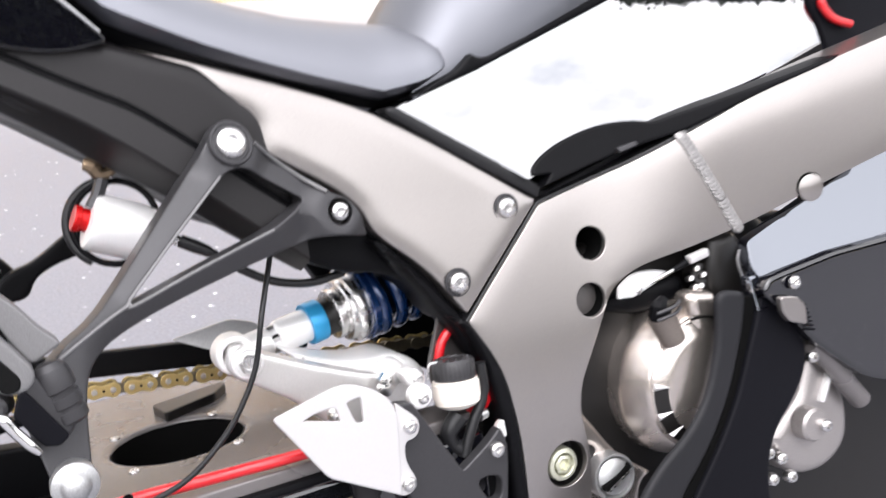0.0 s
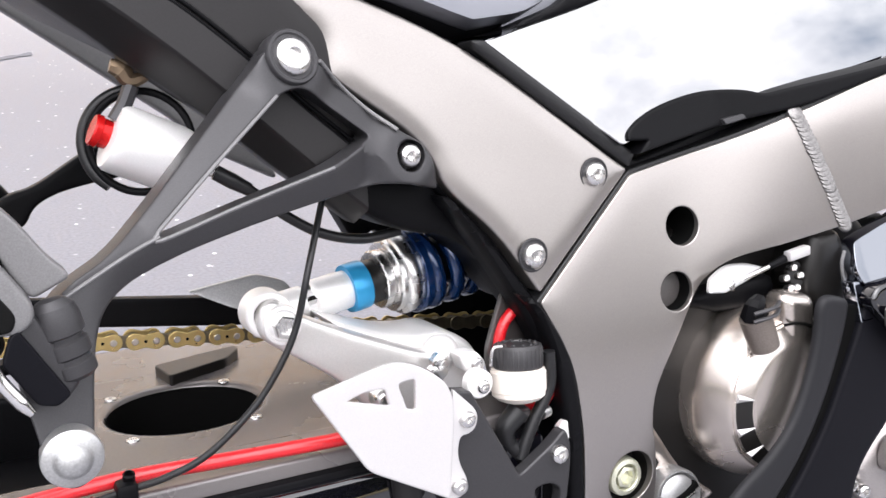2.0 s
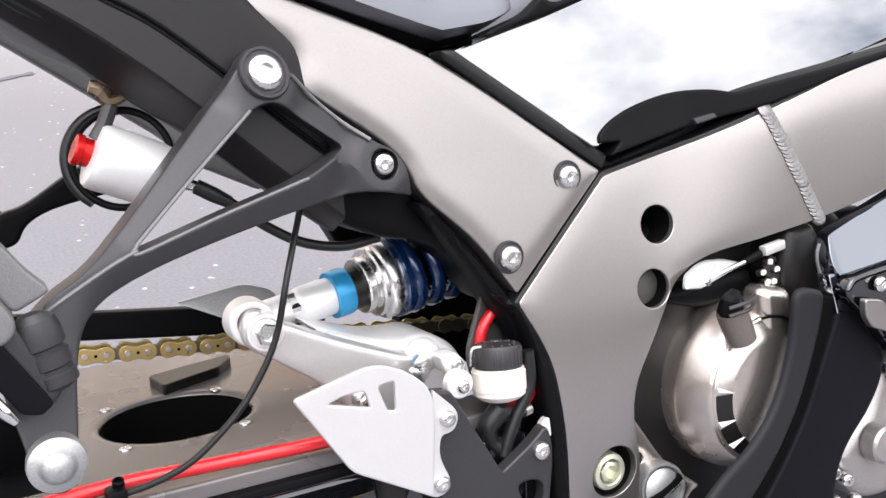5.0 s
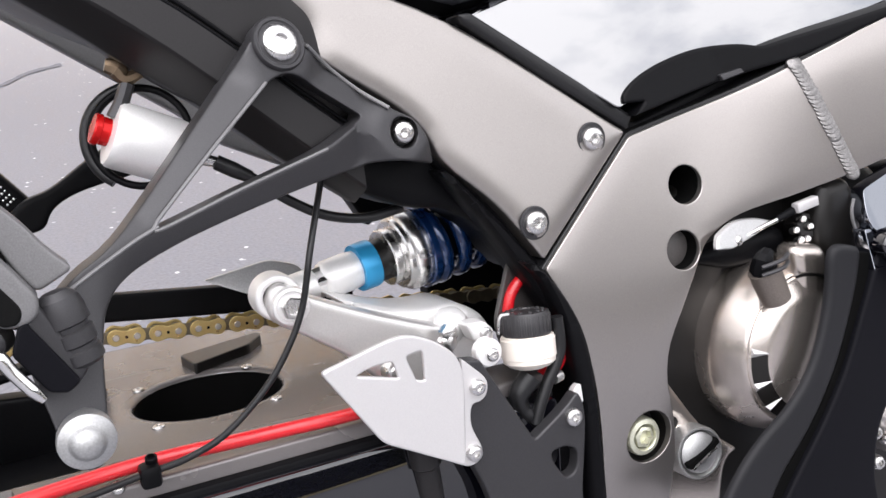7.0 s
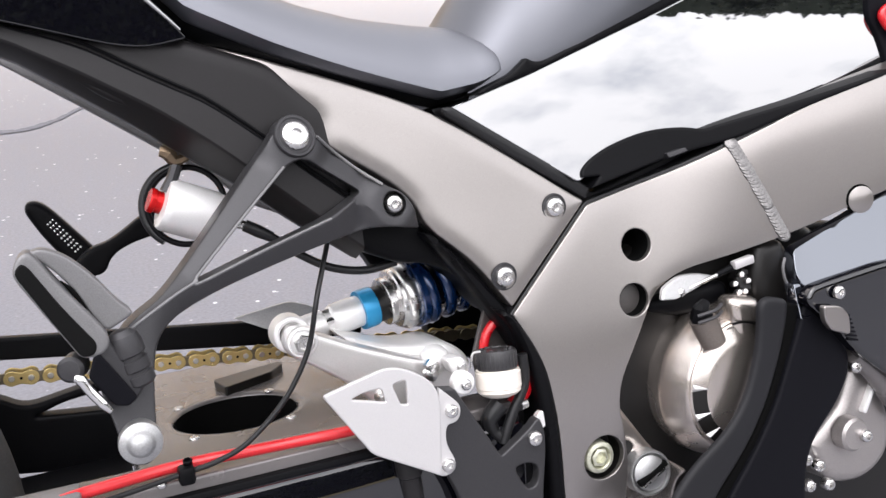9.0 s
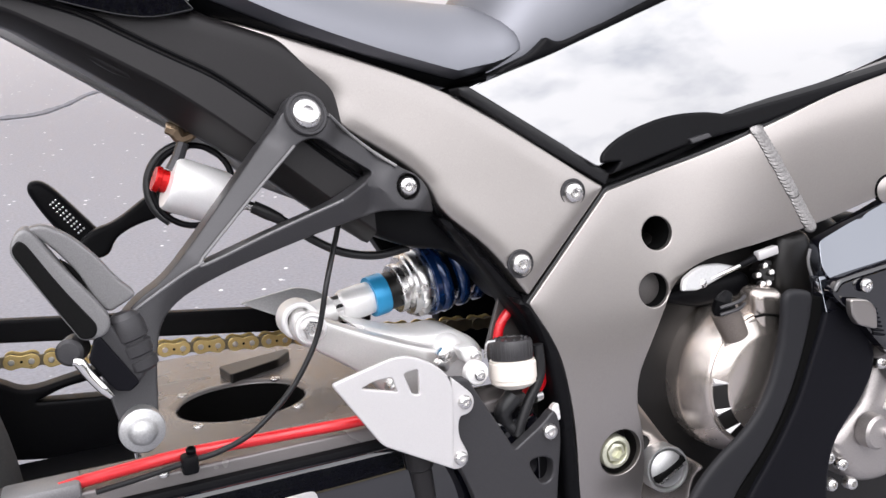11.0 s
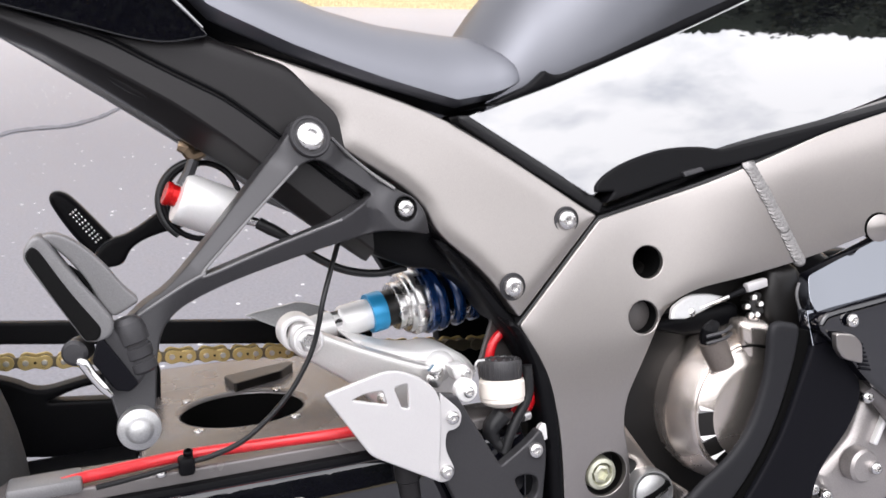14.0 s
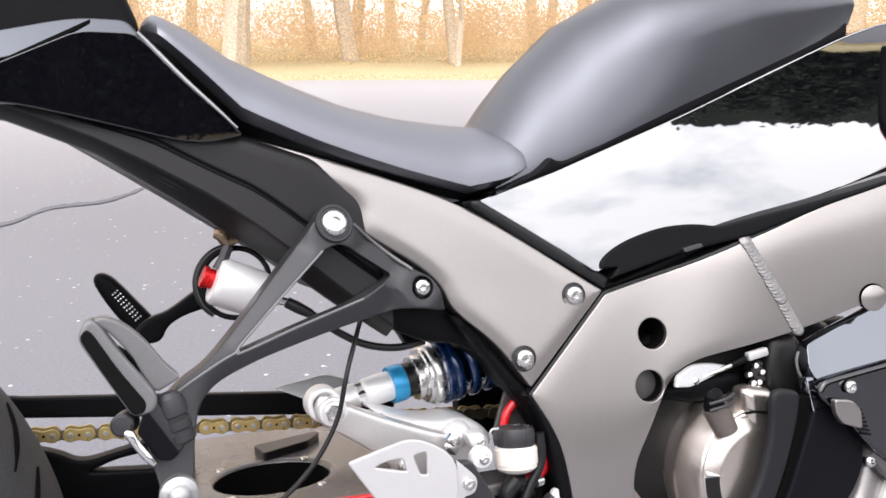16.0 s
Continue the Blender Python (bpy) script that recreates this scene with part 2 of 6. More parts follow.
def loft(rings, close=True, caps=True):
    bm = bmesh.new()
    vs = [[bm.verts.new(p) for p in r] for r in rings]
    n = len(rings[0])
    for a, b in zip(vs, vs[1:]):
        for i in range(n if close else n - 1):
            j = (i + 1) % n
            bm.faces.new((a[i], a[j], b[j], b[i]))
    if caps and close:
        bm.faces.new(list(reversed(vs[0])))
        bm.faces.new(vs[-1])
    bmesh.ops.recalc_face_normals(bm, faces=bm.faces)
    return bm


def basis(axis):
    z = Vector(axis).normalized()
    x = z.orthogonal().normalized()
    return x, z.cross(x), z


def lathe(profile, origin, axis, n=32, bm=None, caps=True):
    """Turn (radius, height) pairs about an axis through origin."""
    x, y, z = basis(axis)
    o = Vector(origin)
    rings = [[o + z * h + (x * math.cos(2 * math.pi * i / n) + y * math.sin(2 * math.pi * i / n)) * max(r, 1e-5) for i in range(n)] for r, h in profile]
    new_bm = loft(rings, True, caps)
    return join(bm, new_bm) if bm else new_bm


def join(bm, other):
    me = bpy.data.meshes.new("tmp")
    other.to_mesh(me)
    bm.from_mesh(me)
    bpy.data.meshes.remove(me)
    other.free()
    return bm


def spline(pts, samples=8):
    pts = [Vector(p) for p in pts]
    p = [pts[0] * 2 - pts[1], *pts, pts[-1] * 2 - pts[-2]]
    out = []
    for i in range(1, len(p) - 2):
        for j in range(samples):
            t = j / samples
            out.append(0.5 * ((2 * p[i]) + (p[i + 1] - p[i - 1]) * t + (2 * p[i - 1] - 5 * p[i] + 4 * p[i + 1] - p[i + 2]) * t * t + (3 * p[i] - p[i - 1] - 3 * p[i + 1] + p[i + 2]) * t ** 3))
    out.append(pts[-1])
    return out


def tube(pts, r, n=10, samples=8, smooth_path=True):
    """A round tube along the points; r is one radius or one a point."""
    path = spline(pts, samples) if smooth_path else [Vector(p) for p in pts]
    k = len(path)
    rad = [r] * k if isinstance(r, (int, float)) else list(np.interp(np.linspace(0, len(r) - 1, k), range(len(r)), r))
    up, rings = None, []
    for i, p in enumerate(path):
        t = (path[min(i + 1, k - 1)] - path[max(i - 1, 0)]).normalized()
        up = t.orthogonal().normalized() if up is None else (up - t * up.dot(t)).normalized()
        s = t.cross(up)
        rings.append([p + (up * math.cos(2 * math.pi * j / n) + s * math.sin(2 * math.pi * j / n)) * rad[i] for j in range(n)])
    return loft(rings)


def box(lo, hi, bevel=0.0):
    bm = bmesh.new()
    bmesh.ops.create_cube(bm, size=1)
    for v in bm.verts:
        v.co = Vector([(a + b) / 2 + c * (b - a) for a, b, c in zip(lo, hi, v.co)])
    if bevel:
        bmesh.ops.bevel(bm, geom=bm.edges, offset=bevel, segments=2, affect="EDGES", profile=0.5)
    return bm


def bar(a, b, w, h, side, bevel=0.002):
    """A straight bar from a to b; w is its width along side, h its other thickness."""
    a, b = Vector(a), Vector(b)
    z = (b - a).normalized()
    x = (Vector(side) - z * Vector(side).dot(z)).normalized()
    y = z.cross(x)
    bm = box((-w / 2, -h / 2, 0), (w / 2, h / 2, (b - a).length), bevel)
    m = Matrix((x, y, z)).transposed().to_4x4()
    m.translation = a
    bm.transform(m)
    return bm


def part(name, bm, mat, parent, label="", angle=38):
    """Link a bmesh as one mesh object under a thing or a part."""
    lim = radians(angle)
    for f in bm.faces:
        f.smooth = True
    for e in bm.edges:
        if len(e.link_faces) == 2 and e.calc_face_angle(0) > lim:
            e.smooth = False
    me = bpy.data.meshes.new(name)
    bm.to_mesh(me)
    bm.free()
    me.materials.append(mat)
    ob = new(name, me)
    if parent:
        ob.parent = parent
    if label:
        tagged(ob, label)
    return ob


def bolt_bm(o, axis, r, h=None, n=24):
    """A round-headed bolt with a small socket in it."""
    h = h or r * 0.6
    prof = [(r, -r * 0.1), (r, h * 0.35), (r * 0.96, h * 0.6), (r * 0.82, h * 0.88), (r * 0.58, h), (r * 0.42, h), (r * 0.38, h * 0.9), (r * 0.36, h * 0.4), (0, h * 0.35)]
    return lathe(prof, o, axis, n)


# ---- ground ----
def ground_thing():
    bm = bmesh.new()
    bmesh.ops.create_grid(bm, x_segments=60, y_segments=60, size=400)
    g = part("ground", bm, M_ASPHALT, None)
    return tagged(g, "light grey asphalt car park with pale specks", "ground", kind="structure")


def asphalt():
    m = bpy.data.materials.new("asphalt")
    m.use_nodes = True
    nt = m.node_tree
    b = nt.nodes["Principled BSDF"]
    co = nt.nodes.new("ShaderNodeTexCoord")
    big = nt.nodes.new("ShaderNodeTexNoise")
    big.inputs["Scale"].default_value = 0.35
    big.inputs["Detail"].default_value = 6
    fine = nt.nodes.new("ShaderNodeTexNoise")
    fine.inputs["Scale"].default_value = 120
    fine.inputs["Detail"].default_value = 4
    speck = nt.nodes.new("ShaderNodeTexVoronoi")
    speck.inputs["Scale"].default_value = 24
    pick = nt.nodes.new("ShaderNodeMapRange")
    pick.inputs["From Min"].default_value, pick.inputs["From Max"].default_value = 0.15, 0.07
    rare = nt.nodes.new("ShaderNodeMapRange")
    rare.inputs["From Min"].default_value, rare.inputs["From Max"].default_value = 0.52, 0.70
    both = nt.nodes.new("ShaderNodeMath")
    both.operation = "MULTIPLY"
    mix = nt.nodes.new("ShaderNodeMixRGB")
    mix.inputs["Color1"].default_value = (0.128, 0.128, 0.149, 1)
    mix.inputs["Color2"].default_value = (0.160, 0.160, 0.182, 1)
    hsv = nt.nodes.new("ShaderNodeHueSaturation")
    val = nt.nodes.new("ShaderNodeMapRange")
    val.inputs["From Min"].default_value, val.inputs["From Max"].default_value = 0.25, 0.75
    val.inputs["To Min"].default_value, val.inputs["To Max"].default_value = 0.8, 1.2
    top = nt.nodes.new("ShaderNodeMixRGB")
    top.inputs["Color2"].default_value = (0.75, 0.75, 0.78, 1)
    for n in (big, fine, speck):
        nt.links.new(co.outputs["Object"], n.inputs["Vector"])
    nt.links.new(big.outputs["Fac"], mix.inputs["Fac"])
    # paler colour further out across the car park paints in distance haze and sheen
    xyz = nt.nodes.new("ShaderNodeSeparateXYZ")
    far_haze = nt.nodes.new("ShaderNodeMapRange")
    far_haze.inputs["From Min"].default_value, far_haze.inputs["From Max"].default_value = 3.5, 13.0
    far_haze.inputs["To Max"].default_value = 0.85
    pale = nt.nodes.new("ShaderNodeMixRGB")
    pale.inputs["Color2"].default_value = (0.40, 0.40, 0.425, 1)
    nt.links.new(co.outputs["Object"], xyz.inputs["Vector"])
    nt.links.new(xyz.outputs["Y"], far_haze.inputs["Value"])
    nt.links.new(far_haze.outputs["Result"], pale.inputs["Fac"])
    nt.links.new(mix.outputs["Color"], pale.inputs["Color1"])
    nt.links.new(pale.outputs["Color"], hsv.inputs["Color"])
    nt.links.new(fine.outputs["Fac"], val.inputs["Value"])
    nt.links.new(val.outputs["Result"], hsv.inputs["Value"])
    nt.links.new(speck.outputs["Distance"], pick.inputs["Value"])
    nt.links.new(speck.outputs["Color"], rare.inputs["Value"])
    nt.links.new(pick.outputs["Result"], both.inputs[0])
    nt.links.new(rare.outputs["Result"], both.inputs[1])
    nt.links.new(both.outputs["Value"], top.inputs["Fac"])
    nt.links.new(hsv.outputs["Color"], top.inputs["Color1"])
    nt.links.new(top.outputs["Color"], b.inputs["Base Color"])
    b.inputs["Roughness"].default_value = 0.48
    b.inputs["Specular IOR Level"].default_value = 0.8
    bump = nt.nodes.new("ShaderNodeBump")
    bump.inputs["Distance"].default_value = 0.003
    bump.inputs["Strength"].default_value = 0.3
    nt.links.new(fine.outputs["Fac"], bump.inputs["Height"])
    nt.links.new(bump.outputs["Normal"], b.inputs["Normal"])
    return m


M_ASPHALT = asphalt()
ground_thing()
M_GRASS = material("dry_grass", (0.52, 0.42, 0.25), 0.9, second=(0.40, 0.34, 0.18), grain=0.35, grain_scale=30, vary_scale=0.6, bump=0.3)
M_BARK = material("pale_bark", (0.66, 0.57, 0.45), 0.9, second=(0.50, 0.41, 0.31), grain=0.3, grain_scale=25, vary_scale=3, bump=0.5)
M_LEAF = material("dry_golden_leaves", (0.88, 0.74, 0.53), 0.8, second=(0.80, 0.63, 0.42), grain=0.1, grain_scale=8, vary_scale=0.7)
def let_light_through(m, share):
    """Mix a translucent share into a leaf material."""
    nt = m.node_tree
    b, o = nt.nodes["Principled BSDF"], nt.nodes["Material Output"]
    tr, mx = nt.nodes.new("ShaderNodeBsdfTranslucent"), nt.nodes.new("ShaderNodeMixShader")
    nt.links.new(b.inputs["Base Color"].links[0].from_socket, tr.inputs["Color"])
    mx.inputs["Fac"].default_value = share
    nt.links.new(b.outputs["BSDF"], mx.inputs[1])
    nt.links.new(tr.outputs["BSDF"], mx.inputs[2])
    nt.links.new(mx.outputs["Shader"], o.inputs["Surface"])


let_light_through(M_LEAF, 0.75)
M_NEEDLE = material("dark_evergreen_needles", (0.022, 0.032, 0.018), 0.8, second=(0.012, 0.018, 0.010), grain=0.2, grain_scale=8, vary_scale=0.7)
M_TAR = material("tar_seam", (0.116, 0.116, 0.133), 0.75, grain=0.2, grain_scale=60)
EYE0 = Vector((0, -0.7, 0))


def verge():
    bm = bmesh.new()
    n, rings = 144, []
    for r, z in ((17.5, 0.0), (17.55, 0.10), (19.0, 0.14), (24.0, 0.25), (60.0, 0.8), (90.0, 0.8)):
        rings.append([EYE0 + Vector((math.cos(a) * (r + 0.5 * noise.noise((math.cos(a) * 3, math.sin(a) * 3, r * 0.1))), math.sin(a) * r, z + (0.05 * noise.noise((a * 9, r, 0)) if r > 18 else 0))) for a in [2 * math.pi * i / n for i in range(n)]])
    return tagged(part("grass_verge", loft(rings, True, False), M_GRASS, None), "dry golden grass verge beyond the car park", "grass", kind="structure")


def leaf_cloud(centres, count, size, spread, seed):
    """Many small leaf blades scattered round the given centres, as one mesh."""
    rnd = np.random.RandomState(seed)
    c = np.array(centres)[rnd.randint(0, len(centres), count)] + rnd.normal(0, 1, (count, 3)) * np.array(spread)
    a, b = rnd.normal(0, 1, (count, 3)), rnd.normal(0, 1, (count, 3))
    a /= np.linalg.norm(a, axis=1)[:, None]
    b -= a * (a * b).sum(1)[:, None]
    b /= np.linalg.norm(b, axis=1)[:, None]
    s = size * (0.6 + 0.8 * rnd.rand(count, 1))
    v = np.stack([c - a * s, c + b * s * 0.45, c + a * s, c - b * s * 0.45], 1).reshape(-1, 3)
    me = bpy.data.meshes.new("leaves")
    me.from_pydata(v.tolist(), [], [(4 * i, 4 * i + 1, 4 * i + 2, 4 * i + 3) for i in range(count)])
    return me


def tree(seed, height, leafy):
    """A tapered trunk with limbs, and a loose crown of small leaves at their ends."""
    rnd = random.Random(seed)
    bm, tips = None, []

    def limb(p, d, length, r, depth):
        nonlocal bm
        pts = [p]
        for k in range(4):
            d = (d + Vector((rnd.uniform(-1, 1), rnd.uniform(-1, 1), rnd.uniform(-0.3, 0.6))) * 0.16).normalized()
            pts.append(pts[-1] + d * length / 4)
        one = tube(pts, [r, r * 0.9, r * 0.8, r * 0.68, r * 0.55], 7 if depth == 0 else 5, 1)
        bm = join(bm, one) if bm else one
        tips.extend(pts[2:] if depth > 0 else pts[3:])
        if depth < 3:
            for k in range(4 if depth == 0 else 3):
                q = pts[rnd.choice((2, 3, 4))] if depth == 0 else pts[rnd.choice((1, 2, 3, 4))]
                a = rnd.uniform(0, 2 * math.pi)
                nd = (d * 0.75 + Vector((math.cos(a), math.sin(a), rnd.uniform(0.1, 0.7))) * 0.75).normalized()
                limb(q, nd, length * rnd.uniform(0.5, 0.75), r * 0.5, depth + 1)

    limb(Vector((0, 0, -0.2)), Vector((rnd.uniform(-0.1, 0.1), rnd.uniform(-0.1, 0.1), 1)).normalized(), height * 0.5, height * 0.020, 0)
    t = new("tree")
    part("trunk", bm, M_BARK, t)
    me = leaf_cloud([tuple(p) for p in tips], leafy, 0.10, (0.45, 0.45, 0.4), seed)
    me.materials.append(M_LEAF)
    crown = new("crown", me)
    crown.parent = t
    return tagged(t, "tall bare-limbed tree with dry golden leaves", "tree", "trees round the car park")


# Unseen trees, added so that the bike has something dark to reflect.
def evergreen(seed, height):
    """A dark conifer: a straight trunk and whorls of drooping needle clumps."""
    rnd = random.Random(seed)
    t = new("unseen_evergreen_tree")
    part("trunk", tube([(0, 0, -0.2), (0.05, 0, height * 0.5), (0, 0.05, height)], [height * 0.018, height * 0.012, 0.02], 7, 2), M_BARK, t)
    cs = []
    for k in range(120):
        f = rnd.random() ** 1.3
        r = (1 - f) * height * 0.24 * math.sqrt(rnd.random()) + 0.1
        a = rnd.uniform(0, 6.283)
        cs.append((r * math.cos(a), r * math.sin(a), height * (0.06 + 0.92 * f)))
    me = leaf_cloud(cs, 5000, 0.13, (0.40, 0.40, 0.3), seed)
    me.materials.append(M_NEEDLE)
    crown = new("crown", me)
    crown.parent = t
    return tagged(t, "unseen dark evergreen tree added for reflections", "tree", "evergreens round the car park")


def woods():
    rnd = random.Random(4)
    kinds = [tree(10 + i, h, 2200) for i, h in enumerate((9.0, 11.0, 8.0, 12.0))]
    green = [evergreen(30 + i, h) for i, h in enumerate((4.0, 4.4, 3.7))]
    used = {}
    for ring, (r, n) in enumerate(((23.0, 46), (27.0, 52), (32.0, 60))):
        for i in range(n):
            deg = 360 * (i + rnd.uniform(0.1, 0.9)) / n
            # the evergreen side is out of view and only there for dark reflections
            far = 15 < deg < 150
            group = kinds if far else green
            rr = r + rnd.uniform(-1.6, 1.6)
            a = radians(deg)
            p = EYE0 + Vector((math.cos(a) * rr, math.sin(a) * rr, 0.2 + (rr - 18) * 0.012))
            m = Matrix.Translation(p) @ Matrix.Rotation(rnd.uniform(0, 6.28), 4, "Z")
            k = used.get(far, 0)
            used[far] = k + 1
            if k < len(group):
                group[k].matrix_world = m
            else:
                copy_thing(group[k % len(group)], m)
    for k, (x, y, turn) in enumerate(((2.49, 19.2, 0.6), (7.39, 18.3, 2.0))):
        copy_thing(kinds[k + 1], Matrix.Translation((x, y, 0.15)) @ Matrix.Rotation(turn, 4, "Z") @ Matrix.Scale((1.0, 0.55)[k], 4))
    for name, lo, hi, mat, count, label in (("undergrowth", 15, 150, M_LEAF, 400000, "dry golden brush under the trees"), ("evergreen_undergrowth", 150, 375, M_NEEDLE, 60000, "unseen dark evergreen brush added for reflections")):
        cs = []
        for i in range(700 if lo < 100 else 2400):
            a, r = radians(rnd.uniform(lo, hi)), rnd.uniform(22, 35)
            cs.append((math.cos(a) * r, math.sin(a) * r - 0.7, 0.4 + abs(rnd.gauss(0, 1.0)) if lo < 100 else rnd.uniform(0.3, 2.6)))
        me = leaf_cloud(cs, count, 0.04 if lo < 100 else 0.12, (0.5, 0.5, 0.45), 77)
        me.materials.append(mat)
        tagged(new(name, me), label, "undergrowth", kind="stuff")


def far_woods():
    """The solid dark mass of woods behind the evergreens, with an uneven top; unseen, added to darken reflections."""
    rings = [[], [], []]
    for i in range(1401):
        a = radians(150 + 225 * i / 1400)
        h = 6.7 + 0.5 * noise.noise((a * 6, 0, 0)) + 0.5 * noise.noise((a * 40, 1, 0)) + 0.35 * noise.noise((a * 160, 2, 0))
        for ring, (r, z) in zip(rings, ((34, -0.2), (34.3, h * 0.6), (34.6, h))):
            ring.append(EYE0 + Vector((math.cos(a) * r, math.sin(a) * r, z)))
    return tagged(part("backdrop", loft(rings, False, False), M_NEEDLE, None), "unseen dark evergreen woods added for reflections", "woods", kind="structure")


def tar_seam():
    pts = [Vector(p) for p in ((-0.60, 3.23, 0.004), (-0.49, 3.40, 0.004), (-0.40, 3.51, 0.004), (-0.30, 3.76, 0.004), (-0.18, 3.84, 0.004), (-0.05, 3.88, 0.004), (0.09, 4.10, 0.004), (0.21, 4.40, 0.004), (0.38, 4.61, 0.004))]
    path = spline(pts, 10)
    bm = bmesh.new()
    rows = []
    for i, p in enumerate(path):
        w = 0.045 + 0.03 * noise.noise((i * 0.4, 0, 0))
        rows.append((bm.verts.new(p + Vector((0, w, 0))), bm.verts.new(p - Vector((0, w, 0)))))
    for a, b in zip(rows, rows[1:]):
        bm.faces.new((a[0], a[1], b[1], b[0]))
    tagged(part("tar_seam", bm, M_TAR, None), "thin dark tar seam in the asphalt", "seam", kind="structure")


verge()
woods()
far_woods()
tar_seam()

# ---- motorcycle, leaning on its side stand ----
bike = new("motorcycle")
bike.matrix_world = pose(0, 0, -0.095, -11.0, 0, 0)
tagged(bike, "black and titanium-grey sport motorcycle leaning on asphalt", "motorcycle")
OUT = (0, -1, 0)


def y_frame(x, z):
    """Outer face of the main beam: rolled leg behind, creased spar in front."""
    s, d, u = 0.5 * (x - 0.50 + math.sqrt((x - 0.50) ** 2 + 0.0009)), z - 0.61, max(0, 0.53 - z)
    k, m = min(1.0, max(0.0, (x - 0.41) / 0.08)), min(1.0, max(0.0, (x - 0.50) / 0.13))
    m, e = m * m * (3 - 2 * m), z - 0.645 - 0.24 * (x - 0.55)
    rear = -0.11 * (0.637 - z) + 0.75 * u * u + 0.015 * k * (d + math.sqrt(d * d + 0.0004))
    return -0.090 - 0.27 * s + rear * (1 - m) + m * (-0.003 - 0.008 * e + 0.065 * (e + math.sqrt(e * e + 0.0001)))


def y_bracket(x, z):
    return -0.1588 + 0.2183 * x + 0.2806 * (z - 0.66)


GLOSS_Z = 0.752


def y_gloss(x, z):
    d = GLOSS_Z - z
    return -0.074 - 0.06 * (x - 0.40) - 0.035 * d - 1.25 * d * d


def circle(c, r, n=24):
    return [(c[0] + r * math.cos(2 * math.pi * i / n), c[1] + r * math.sin(2 * math.pi * i / n)) for i in range(n)]


def lift(f, d):
    return lambda x, z: f(x, z) - d


# main frame beam
FRAME = [(0.3608, 0.5428, 0.003), (0.4465, 0.6254, 0.003), (0.5411, 0.646, 0.06), (0.6118, 0.6721, 0.06), (0.6556, 0.6896, 0.05), (0.7078, 0.705, 0.05), (0.747, 0.7165, 0.05), (0.8666, 0.7478, 0.02), (0.8578, 0.6435, 0.02), (0.7241, 0.6034, 0.05), (0.6407, 0.5756, 0.04), (0.5799, 0.5629, 0.05), (0.529, 0.556, 0.05), (0.5022, 0.5395, 0.01), (0.4813, 0.5024, 0.05), (0.4526, 0.4549, 0.05), (0.4654, 0.3949, 0.04), (0.459, 0.3236, 0.02), (0.448, 0.3044, 0.01), (0.4002, 0.3042, 0.01), (0.3973, 0.3658, 0.05), (0.3928, 0.4603, 0.05), (0.3778, 0.5124, 0.04)]
H1 = (0.4902, 0.5842)
H2 = (0.4814, 0.5359)
NUT = (0.4380, 0.3987)
frame_ = part("frame", plate(fillet(FRAME, 0.01), y_frame, 0.05, 0.0006, [circle(H1, 0.0148), circle(H2, 0.0150), circle(NUT, 0.021)], 0.007, crown=(0.0007, 0.012)), M_FRAME, bike, "titanium-grey painted aluminium beam frame")
for c, r in ((H1, 0.0148), (H2, 0.0150), (NUT, 0.021)):
    y0 = y_frame(*c)
    cup = lathe([(r - 0.0003, 0.0), (r - 0.0003, -0.035), (0, -0.0352)], (c[0], y0 + (0.006 if r > 0.02 else 0.0022), c[1]), OUT, 32, None, False)
    part("bore", cup, M_CASE if r > 0.02 else M_DARK, frame_)
nut = part("pivot_nut", lathe([(0.0150, -0.02), (0.0150, -0.004), (0.0140, -0.002), (0.0108, -0.001), (0.0100, -0.002), (0.0095, -0.008), (0, -0.008)], (NUT[0] - 0.003, y_frame(*NUT), NUT[1]), OUT, 32), M_NUT, frame_, "yellowish zinc socket nut")
part("socket", lathe([(0.0088, -0.0078), (0.0088, -0.002), (0.0062, -0.0010), (0.0058, -0.0065), (0, -0.0065)], (NUT[0] - 0.003, y_frame(*NUT), NUT[1]), OUT, 6), M_NUT, nut)
part("hole_cap", lathe([(0.0148, -0.004), (0.0148, 0.0), (0.0125, 0.0012), (0.0, 0.0016)], (H2[0], y_frame(*H2) + 0.0130, H2[1]), OUT, 32), M_SPLASH, frame_, "dull grey cap deep in the lower hole")

# weld bead across the beam
W0, W1 = ((0.5895, -0.1155, 0.6654), (0.6348, -0.1271, 0.5753))
beads, k = None, 27
for i in range(k):
    t = i / (k - 1)
    x, z = W0[0] + (W1[0] - W0[0]) * t, W0[2] + (W1[2] - W0[2]) * t
    w = 0.0064 + 0.0007 * noise.noise((i * 0.9, 0.3, 0))
    one = lathe([(w, -0.002), (w * 0.96, 0.0004), (w * 0.7, 0.0011), (w * 0.3, 0.0015), (0, 0.0016)], (x + 0.0005 * noise.noise((i * 0.7, 2.3, 0)), y_frame(x, z) + 0.0006, z), (-0.30, -1, 0.55), 14)
    beads = join(beads, one) if beads else one
part("weld_bead", beads, material("raw_weld", (0.23, 0.222, 0.218), 0.42, 0.85, grain=0.25, grain_scale=600, vary=0.25, vary_scale=200, bump=0.4), frame_, "rippled raw aluminium weld seam", 60)

# round plug on the beam near the steering head
PG = (0.7080, -0.1505, 0.6015)
plug_axis = (-0.27, -1, -0.008)
part("plug_seat", lathe([(0.0135, -0.004), (0.0135, 0.0003), (0.0, 0.0004)], (PG[0], y_frame(PG[0], PG[2]), PG[2]), plug_axis, 40), M_DARK, frame_)
